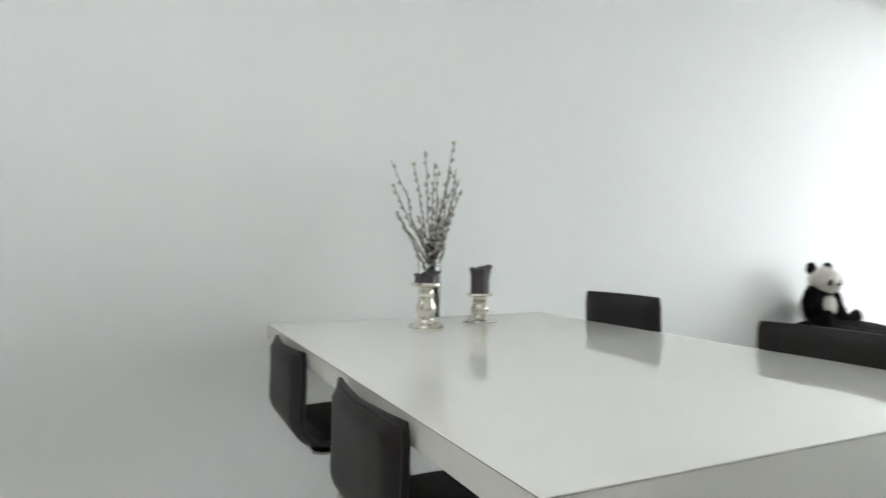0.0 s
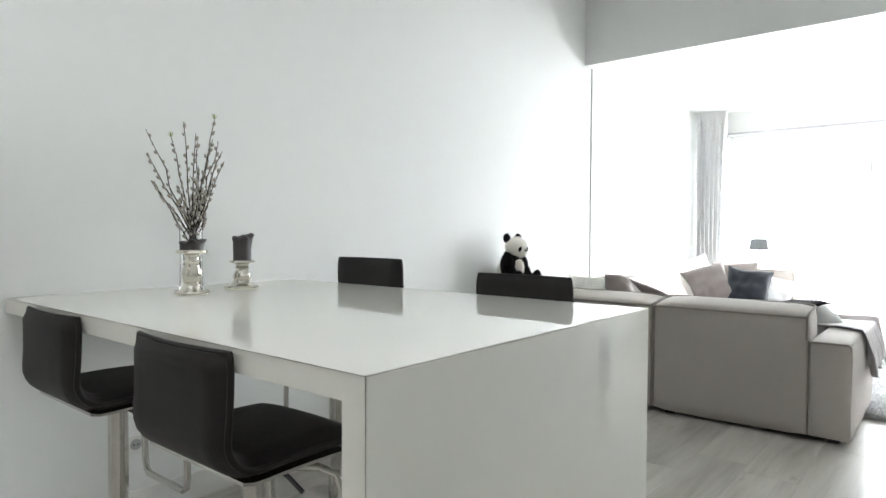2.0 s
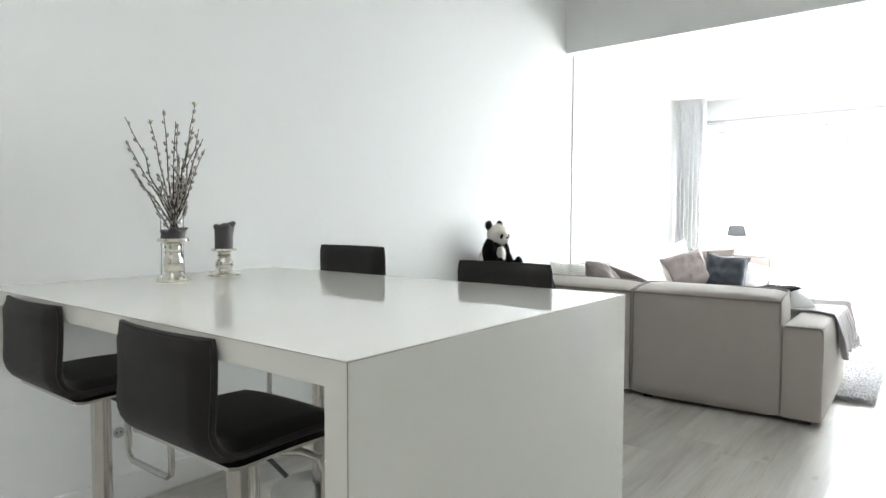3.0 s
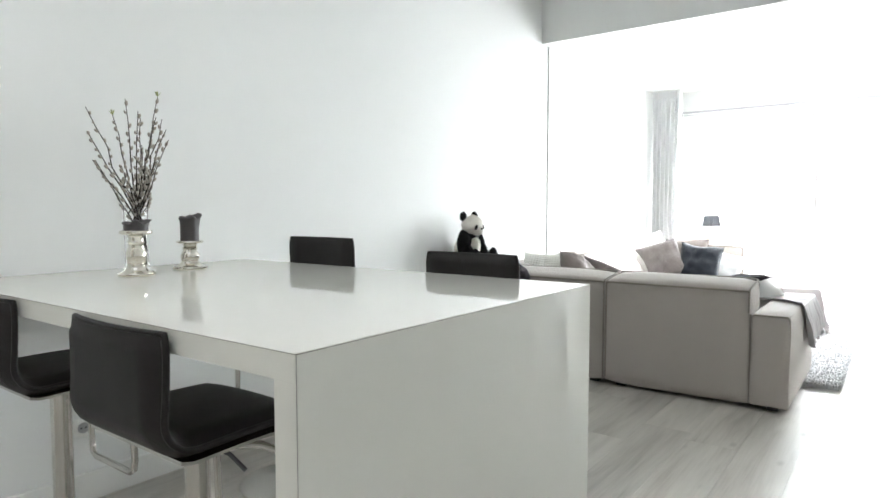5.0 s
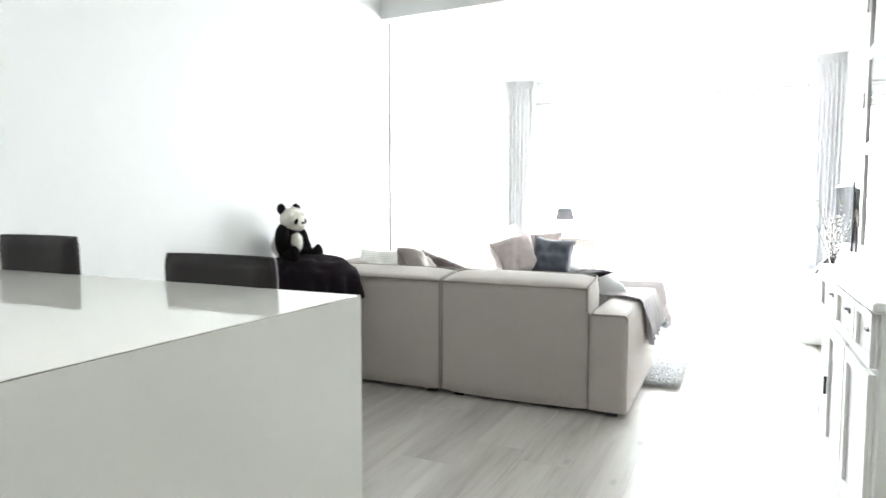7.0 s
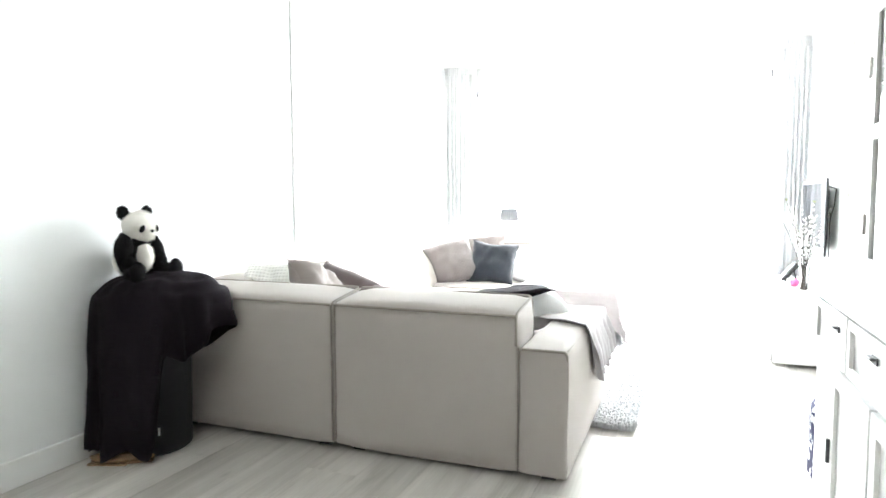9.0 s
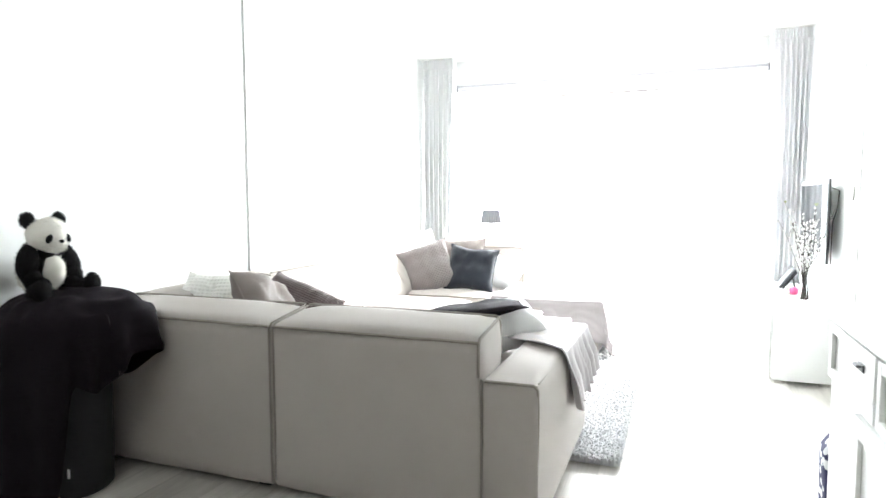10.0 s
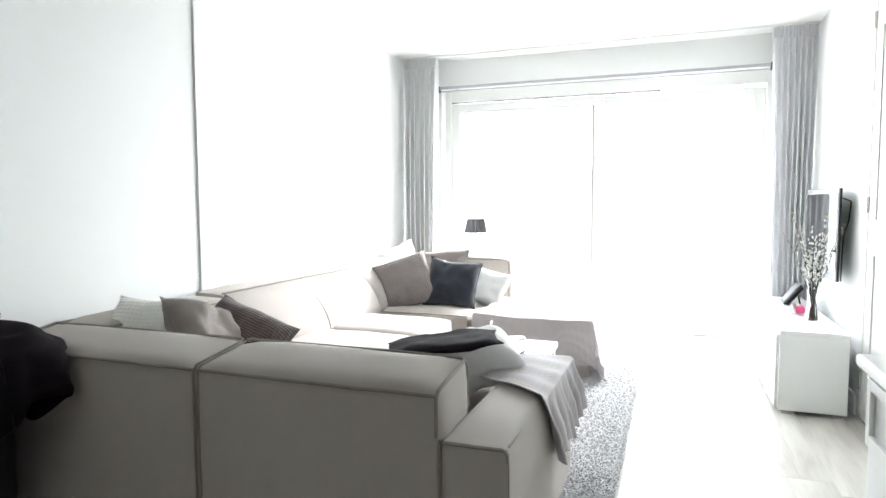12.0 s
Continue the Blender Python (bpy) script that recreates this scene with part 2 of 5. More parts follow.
def tube(bm, points, radius, sides=8, close=False):
    """A round bar along points; radius may be one number or one for each point."""
    pts = [Vector(p) for p in points]
    rad = radius if isinstance(radius, (list, tuple)) else [radius] * len(pts)
    rings, last = [], None
    for i, p in enumerate(pts):
        a = pts[i - 1] if (i or close) else p
        c = pts[(i + 1) % len(pts)] if (i < len(pts) - 1 or close) else p
        d = (c - a).normalized()
        if last is None:
            side = d.orthogonal().normalized()
        else:
            side = (last - d * last.dot(d))
            side = side.normalized() if side.length > 1e-6 else d.orthogonal().normalized()
        last = side
        up = d.cross(side)
        rings.append([bm.verts.new(p + (side * math.cos(t) + up * math.sin(t)) * rad[i]) for t in (2 * math.pi * j / sides for j in range(sides))])
    count = len(rings) if close else len(rings) - 1
    for i in range(count):
        a, c = rings[i], rings[(i + 1) % len(rings)]
        for j in range(sides):
            bm.faces.new((a[j], a[(j + 1) % sides], c[(j + 1) % sides], c[j]))
    if not close:
        bm.faces.new(rings[0][::-1])
        bm.faces.new(rings[-1])
    return bm


def lathe(bm, profile, centre=(0, 0, 0), sides=32, wob=0.0):
    """A turned body from (radius, height) pairs."""
    cx, cy, cz = centre
    rings = []
    for r, z in profile:
        ring = []
        for j in range(sides):
            t = 2 * math.pi * j / sides
            k = 1 + wob * noise.noise((math.cos(t) * 2 + cx * 7, math.sin(t) * 2, z * 20))
            ring.append(bm.verts.new((cx + r * k * math.cos(t), cy + r * k * math.sin(t), cz + z)))
        rings.append(ring)
    for a, c in zip(rings, rings[1:]):
        for j in range(sides):
            bm.faces.new((a[j], a[(j + 1) % sides], c[(j + 1) % sides], c[j]))
    if profile[0][0] > 1e-4:
        bm.faces.new(rings[0][::-1])
    if profile[-1][0] > 1e-4:
        bm.faces.new(rings[-1])
    return bm


def sheet(bm, rows, thick=0.0):
    """A quad sheet from rows of points; thick: offset a second skin below it."""
    grid = [[bm.verts.new(p) for p in row] for row in rows]
    faces = []
    for a, c in zip(grid, grid[1:]):
        for j in range(len(a) - 1):
            faces.append(bm.faces.new((a[j], a[j + 1], c[j + 1], c[j])))
    if thick:
        bmesh.ops.recalc_face_normals(bm, faces=faces)
        bmesh.ops.solidify(bm, geom=faces, thickness=thick)
    return bm


def ball(bm, centre, size, seg=16, turn=None, rough=0.0, freq=6.0):
    """An ellipsoid, uneven where rough is given. Returns its faces."""
    r = bmesh.ops.create_uvsphere(bm, u_segments=seg, v_segments=max(6, seg * 2 // 3), radius=1)
    m = Matrix.Translation(centre) @ (turn.to_4x4() if turn else Matrix.Identity(4)) @ Matrix.Diagonal((*size, 1))
    for v in r["verts"]:
        if rough:
            v.co *= 1 + rough * noise.noise(v.co * freq + Vector(centre) * 9)
        v.co = m @ v.co
    return list({f for v in r["verts"] for f in v.link_faces})


def mesh_of(name, bm, materials, smooth=True):
    bmesh.ops.recalc_face_normals(bm, faces=bm.faces)
    flat = bm.faces.layers.int.get("flat")
    round_faces = [smooth and (flat is None or f[flat] == 0) for f in bm.faces]
    me = bpy.data.meshes.new(name)
    bm.to_mesh(me)
    bm.free()
    for m in (materials if isinstance(materials, (list, tuple)) else [materials]):
        me.materials.append(m)
    if smooth:
        me.set_sharp_from_angle(angle=radians(50))
    me.polygons.foreach_set("use_smooth", round_faces)
    return me


def part(name, bm, material, parent, label=""):
    ob = new(name, mesh_of(name, bm, material))
    ob.parent = parent
    return tagged(ob, label=label)


def thing(name, label, category, at=(0, 0, 0), turn=0, group=""):
    ob = new(name)
    ob.empty_display_size = 0.1
    ob.matrix_basis = pose(*at, 0, 0, turn)
    return tagged(ob, label, category, group)


def solid(name, bm, material, label, category, group=""):
    return tagged(new(name, mesh_of(name, bm, material)), label, category, group)


def structure(name, bm, material, label, category):
    return tagged(new(name, mesh_of(name, bm, material)), label, category, kind="structure")


# ---- the shell of the place ----
W, D0, D1, BEAM = 3.47, -2.6, 8.15, 5.05   # right wall, rear wall, window wall, edge of the higher ceiling
LOW, HIGH = 2.575, 3.35
OX0, OX1, OZ = 0.33, 3.22, 2.31            # opening of the garden door

structure("wall_left", boxed(-0.25, 0, D0 - 0.25, D1 + 0.35, -0.1, HIGH), WALL, "smooth white painted party wall, slightly mottled", "wall")
DY0, DY1, DZ = 5.53, 6.44, 2.36            # opening of the side door
bm = bmesh.new()
box(bm, W, W + 0.2, D0 - 0.25, DY0, -0.1, HIGH)
box(bm, W, W + 0.2, DY1, D1 + 0.35, -0.1, HIGH)
box(bm, W, W + 0.2, DY0, DY1, DZ, HIGH)
box(bm, W + 0.2, W + 0.25, DY0 - 0.3, DY1 + 0.3, -0.1, DZ + 0.2)
structure("wall_right", bm, WALL, "white painted wall with a door opening", "wall")
for x0, x1, z0 in ((0, OX0, -0.1), (OX1, W, -0.1), (OX0, OX1, OZ)):
    structure("wall_garden", boxed(x0, x1, D1, D1 + 0.35, z0, HIGH), WALL, "white painted wall beside the wide glazed garden door", "wall")
# unseen wall that closes the room; its dark colour holds back bounced light
structure("wall_rear", boxed(0, W, D0 - 0.25, D0, -0.1, HIGH), LOW_BOUNCE, "plain unseen rear wall, coloured dark to cut bounced light", "wall")
structure("ceiling", boxed(-0.25, W + 0.25, BEAM + 0.12, D1 + 0.35, LOW, LOW + 0.12), CEIL, "white rough-plastered lower ceiling of the living area", "ceiling")
RX0, RX1, RY0, RY1 = 0.75, 2.75, -1.55, 0.85
bm = bmesh.new()
box(bm, -0.25, RX0, D0 - 0.25, D1 + 0.35, HIGH, HIGH + 0.16)
box(bm, RX1, W + 0.25, D0 - 0.25, D1 + 0.35, HIGH, HIGH + 0.16)
box(bm, RX0, RX1, D0 - 0.25, RY0, HIGH, HIGH + 0.16)
box(bm, RX0, RX1, RY1, D1 + 0.35, HIGH, HIGH + 0.16)
structure("ceiling_high", bm, CEIL, "white higher ceiling over the dining area", "ceiling")
structure("ceiling_fascia", boxed(0.0, W, BEAM, BEAM + 0.12, LOW - 0.025, HIGH), WALL, "white upright edge where the ceiling steps down", "beam")
structure("wall_trunking", boxed(0, 0.013, 5.172, 5.222, 0.116, LOW - 0.002, bevel=0.004), WOODWORK, "slim white upright strip on the wall", "trim")
bm = boxed(0, 0.016, 0.0 + D0, 3.99, 0, 0.115, bevel=0.004)
structure("baseboard", bm, WOODWORK, "white painted skirting board", "skirting")
bm = boxed(0, 0.016, 3.995, D1, 0, 0.115, bevel=0.004)
box(bm, W - 0.016, W, DY1 + 0.07, D1, 0, 0.115, bevel=0.004)
box(bm, W - 0.016, W, D0, DY0 - 0.07, 0, 0.115, bevel=0.004)
structure("baseboard_living", bm, WOODWORK, "white painted skirting board", "skirting")

# garden door: fixed outer frame and two glazed leaves
door = tagged(new("window_1"), "wide white-framed sliding glass garden door", "window", kind="structure")
FY = D1 + 0.10
bm = bmesh.new()
box(bm, OX0, OX0 + 0.06, FY, FY + 0.14, 0.0, OZ, 0.004)
box(bm, OX1 - 0.06, OX1, FY, FY + 0.14, 0.0, OZ, 0.004)
box(bm, OX0 + 0.06, OX1 - 0.06, FY, FY + 0.14, OZ - 0.11, OZ, 0.004)
box(bm, OX0 + 0.06, OX1 - 0.06, FY, FY + 0.14, 0.0, 0.035, 0.004)
part("window_frame", bm, WOODWORK, door)
# dark strip that puts the shade of the gap above the sash into colour
part("shadow_gap", boxed(OX0 + 0.06, 2.33, FY + 0.012, FY + 0.02, OZ - 0.122, OZ - 0.111), SEAM, door, "thin dark strip for the shade in the gap under the head")
for x0, x1, y in ((OX0 + 0.062, 1.84, FY + 0.02), (1.76, OX1 - 0.062, FY + 0.08)):
    bm = bmesh.new()
    s = 0.085
    box(bm, x0, x0 + s, y, y + 0.05, 0.037, OZ - 0.125, 0.004)
    box(bm, x1 - s, x1, y, y + 0.05, 0.037, OZ - 0.125, 0.004)
    box(bm, x0 + s, x1 - s, y, y + 0.05, OZ - 0.125 - s, OZ - 0.125, 0.004)
    box(bm, x0 + s, x1 - s, y, y + 0.05, 0.037, 0.037 + s, 0.004)
    leaf = part("sash", bm, WOODWORK, door)
    glass = part("pane", boxed(x0 + s, x1 - s, y + 0.02, y + 0.03, 0.037 + s, OZ - 0.125 - s), GLASS, leaf, "clear glass pane")
    glass.visible_shadow = False
    if x0 < 1:
        part("glazing_bead", boxed(x1 - s - 0.011, x1 - s, y + 0.004, y + 0.019, 0.037 + s, OZ - 0.125 - s), DARK_METAL, leaf, "thin dark rubber seal")
        part("glazing_bead", boxed(x0 + s, x1 - s - 0.012, y + 0.004, y + 0.019, OZ - 0.132 - s, OZ - 0.125 - s), DARK_METAL, leaf, "thin dark rubber seal")
part("door_sill", boxed(OX0, OX1, D1 - 0.0, FY - 0.002, 0.0, 0.012, 0.003), WOODWORK, door)

# side door in the right wall
side = tagged(new("door_1"), "closed white panelled inner door in the wall", "door", kind="structure")
bm = bmesh.new()
box(bm, W - 0.007, W + 0.10, DY0 - 0.06, DY0, 0, DZ + 0.06, 0.004)
box(bm, W - 0.007, W + 0.10, DY1, DY1 + 0.06, 0, DZ + 0.06, 0.004)
box(bm, W - 0.007, W + 0.10, DY0, DY1, DZ, DZ + 0.06, 0.004)
part("door_frame", bm, WOODWORK, side)
bm = boxed(W - 0.003, W + 0.045, DY0 + 0.002, DY1 - 0.002, 0.008, DZ - 0.004, 0.003)
leaf = part("door_leaf", bm, WOODWORK, side)
for z0, z1 in ((0.22, 0.95), (1.10, 2.15)):
    bm = bmesh.new()
    for a, b, c, d in ((DY0 + 0.13, DY1 - 0.13, z0, z0 + 0.02), (DY0 + 0.13, DY1 - 0.13, z1 - 0.02, z1), (DY0 + 0.13, DY0 + 0.15, z0 + 0.02, z1 - 0.02), (DY1 - 0.15, DY1 - 0.13, z0 + 0.02, z1 - 0.02)):
        box(bm, W - 0.011, W - 0.002, a, b, c, d)
    part("panel_moulding", bm, WOODWORK, leaf)
for z in (0.215, 1.2, 2.19):
    part("hinge", tube(bmesh.new(), [(W - 0.010, DY1 - 0.002, z - 0.045), (W - 0.010, DY1 - 0.002, z + 0.045)], 0.009, 10), STEEL, side, "small steel hinge")
bm = tube(bmesh.new(), [(W - 0.002, DY0 + 0.07, 1.05), (W - 0.05, DY0 + 0.07, 1.05), (W - 0.055, DY0 + 0.09, 1.05), (W - 0.055, DY0 + 0.18, 1.05)], 0.009, 10)
part("door_handle", bm, STEEL, side, "steel lever handle")

# unseen rooflight over the kitchen end, added as an opening for the overhead fill
roof = tagged(new("window_2"), "unseen white-framed flat rooflight, added to the higher ceiling", "window", kind="structure")
bm = bmesh.new()
for a, b, c, d in ((RX0, RX1, RY0, RY0 + 0.05), (RX0, RX1, RY1 - 0.05, RY1), (RX0, RX0 + 0.05, RY0 + 0.05, RY1 - 0.05), (RX1 - 0.05, RX1, RY0 + 0.05, RY1 - 0.05)):
    box(bm, a + 0.001, b - 0.001, c + 0.001, d - 0.001, HIGH + 0.02, HIGH + 0.075, 0.003)
part("window_frame", bm, WOODWORK, roof)
g = part("pane", boxed(RX0 + 0.05, RX1 - 0.05, RY0 + 0.05, RY1 - 0.05, HIGH + 0.04, HIGH + 0.05), GLASS, roof)
g.visible_shadow = False

# sockets low on the wall under the island
sock = thing("wall_socket", "white double wall socket under the island", "socket")
for y in (1.262, 1.337):
    bm = boxed(0, 0.009, y - 0.037, y + 0.037, 0.257, 0.331, 0.004)
    cover = part("cover", bm, WOODWORK, sock)
    ring = lathe(bmesh.new(), [(0.021, 0), (0.021, 0.004), (0.018, 0.004), (0.018, 0.001)], sides=20)
    bmesh.ops.transform(ring, matrix=Matrix.Translation((0.009, y, 0.294)) @ Matrix.Rotation(radians(90), 4, "Y"), verts=ring.verts)
    part("socket_ring", ring, SILVER, cover)
    for s in (-0.008, 0.008):
        part("socket_hole", boxed(0.0105, 0.0112, y + s - 0.003, y + s + 0.003, 0.291, 0.297), PLASTIC, cover)

# ---- outside ----
structure("ground", boxed(-400, 400, D1 + 0.35, 900, -0.16, -0.12), CONCRETE, "pale paved garden terrace running to the horizon", "ground")
structure("ground_rear", boxed(-400, 400, -900, D0 - 0.25, -0.16, -0.12), CONCRETE, "pale ground behind the house", "ground")
fence = thing("garden_fence", "pale horizontal-board garden fence", "fence")
for i in range(9):
    z = -0.1 + i * 0.2
    part("board", boxed(-7, 11, 14.0, 14.03, z, z + 0.185, 0.004), FENCE, fence)
for i in range(10):
    part("post", boxed(-7 + 2 * i - 0.05, -7 + 2 * i + 0.05, 14.032, 14.13, -0.12, 1.8, 0.006), FENCE, fence)

# ---- kitchen island and what stands on it ----
IX, IY0, IY1, IZ, IT = 1.745, 0.84, 2.022, 0.90, 0.05
island = thing("kitchen_island", "white gloss waterfall bar table fixed to the wall", "bar table")
part("tabletop", boxed(0.002, IX - 0.0005, IY0, IY1, IZ - IT, IZ, 0.0004, 1), LACQUER, island)
part("end_panel", boxed(IX - 0.055, IX, IY0, IY1, 0, IZ - IT, 0.0002, 1), LACQUER, island)
part("end_cladding", boxed(IX + 0.0002, IX + 0.0026, IY0 + 0.001, IY1 - 0.001, 0.002, IZ - 0.002, 0.0008, 1), LACQUER, island)
bm = bmesh.new()
tube(bm, [(0.004, IY0 - 0.0004, IZ - 0.0012), (IX + 0.001, IY0 - 0.0004, IZ - 0.0012)], 0.0005, 6)
tube(bm, [(IX + 0.0022, IY0, IZ - 0.0012), (IX + 0.0022, IY1, IZ - 0.0012)], 0.0005, 6)
tube(bm, [(IX + 0.0018, IY0 - 0.0002, 0.004), (IX + 0.0018, IY0 - 0.0002, IZ - 0.002)], 0.0005, 6)
part("edge_band_joint", bm, SEAM, island, "fine dark glue line along the edges")


def stool_profile(t, back, seat):
    """Side line of the one-piece seat: from the top of the back down, round the bend and out along the seat."""
    if t < 0.42:
        k = t / 0.42
        return 0.011 * math.sin(k * 1.57), back - (back - 0.075) * k
    if t < 0.60:
        a = (t - 0.42) / 0.18 * math.pi / 2
        return 0.011 + 0.075 * (1 - math.cos(a)), 0.075 - 0.075 * math.sin(a)
    k = (t - 0.60) / 0.40
    return 0.086 + (seat - 0.086) * k, 0.004 * math.sin(k * 3.1)


def bar_stool(at, lift, turn, label, group):
    """A gas-lift stool with a leather shell. lift: height of the seat's top side; the back stands at y = 0."""
    st = thing("bar_stool", label, "bar stool", at, turn, group)
    wide, back, seat, thick = 0.385, 0.245, 0.37, 0.042
    n = 34
    prof = [stool_profile(i / n, back, seat) for i in range(n + 1)]
    rows_o, rows_i = [], []
    for i, (y, z) in enumerate(prof):
        y0, z0 = prof[max(0, i - 1)]
        y1, z1 = prof[min(n, i + 1)]
        d = Vector((y1 - y0, z1 - z0)).normalized()
        nx, nz = -d.y, d.x
        ro, ri = [], []
        for j in range(13):
            u = j / 12 * 2 - 1
            e = max(0, abs(u) - 0.9) / 0.1
            half = thick / 2 * math.sqrt(max(0, 1 - e * e * 0.93))
            edge = min(i, n - i) / 2.0
            half *= 1 if edge >= 1 else 0.45 + 0.55 * edge
            x = u * wide / 2 * (1 - 0.035 * max(0, (i - n * 0.7) / (n * 0.3)) ** 2)
            if i < 3:
                x *= 1 - 0.008 * (3 - i)
            curl = 0.020 * u * u * max(0, 1 - i / (n * 0.45))
            puff = 0.006 * (1 - u * u) * (1 if i > n * 0.6 else 0.3)
            ro.append((x, y + curl - nx * half, lift + z - nz * half))
            ri.append((x, y + curl + nx * (half + puff), lift + z + nz * (half + puff)))
        rows_o.append(ro)
        rows_i.append(ri)
    bm = bmesh.new()
    sheet(bm, rows_o)
    sheet(bm, rows_i)
    bmesh.ops.remove_doubles(bm, verts=bm.verts, dist=0.0001)
    open_edges = [e for e in bm.edges if e.is_boundary]
    bmesh.ops.bridge_loops(bm, edges=open_edges)
    shell = part("seat_shell", bm, LEATHER, st)
    rim = []
    for side in (0, 12):
        line = [(Vector(rows_o[i][side]) + Vector(rows_i[i][side])) / 2 for i in range(n + 1)]
        rim.append(line if side else line[::-1])
    top = [(Vector(rows_o[0][j]) + Vector(rows_i[0][j])) / 2 for j in range(1, 12)]
    part("welt", tube(bmesh.new(), rim[0] + top + rim[1], 0.0075, 8), LEATHER, st, "raised stitched leather welt")
    rows = []
    for i in range(int(n * 0.58), n + 1):
        y, z = prof[i]
        y0, z0 = prof[i - 1]
        d = Vector((y - y0, z - z0)).normalized()
        rows.append([(x * wide / 2 * 0.985, y + d.y * 0.0235, lift + z - d.x * 0.0235) for x in (-1, -0.5, 0, 0.5, 1)])
    part("steel_plate", sheet(bmesh.new(), rows, 0.007), STEEL, st, "polished steel plate under the seat")
    cy = 0.20
    part("mount", lathe(bmesh.new(), [(0.075, 0), (0.06, 0.012), (0.03, 0.016)], (0, cy, lift - 0.06), 24), STEEL, st)
    part("column", lathe(bmesh.new(), [(0.029, 0), (0.029, lift - 0.075)], (0, cy, 0.03), 24), STEEL, st)
    part("gas_spring_sleeve", lathe(bmesh.new(), [(0.034, 0), (0.034, 0.10), (0.031, 0.105)], (0, cy, 0.03), 24), STEEL, st)
    part("base_plate", lathe(bmesh.new(), [(0.205, 0), (0.207, 0.006), (0.19, 0.012), (0.06, 0.024), (0.04, 0.036)], (0, cy, 0), 40), STEEL, st, "round steel base plate")
    arm = [(0.045, cy + 0.02, lift - 0.066), (0.11, cy + 0.10, lift - 0.075), (0.135, cy + 0.135, lift - 0.095), (0.142, cy + 0.145, lift - 0.13), (0.142, cy + 0.150, 0.345), (0.134, cy + 0.150, 0.313), (0.112, cy + 0.150, 0.300)]
    pts = [(-x, y, z) for x, y, z in arm] + arm[::-1]
    part("footrest", tube(bmesh.new(), pts, 0.0105, 10), STEEL, st, "bent steel footrest loop")
    part("height_lever", tube(bmesh.new(), [(0.02, cy, lift - 0.055), (0.10, cy + 0.02, lift - 0.075), (0.145, cy + 0.03, lift - 0.105)], 0.0055, 8), DARK_METAL, st)
    return st


STOOL = "dark leather bar stool with steel column, tucked under the island"
bar_stool((0.466, 0.803, 0), 0.645, 0, STOOL, "stools round the island")
bar_stool((1.196, 0.803, 0), 0.645, 0, STOOL, "stools round the island")
bar_stool((0.512, 2.052, 0), 0.765, 180, "dark leather bar stool raised high behind the island", "stools round the island")
bar_stool((1.288, 2.052, 0), 0.728, 180, "dark leather bar stool raised high behind the island", "stools round the island")


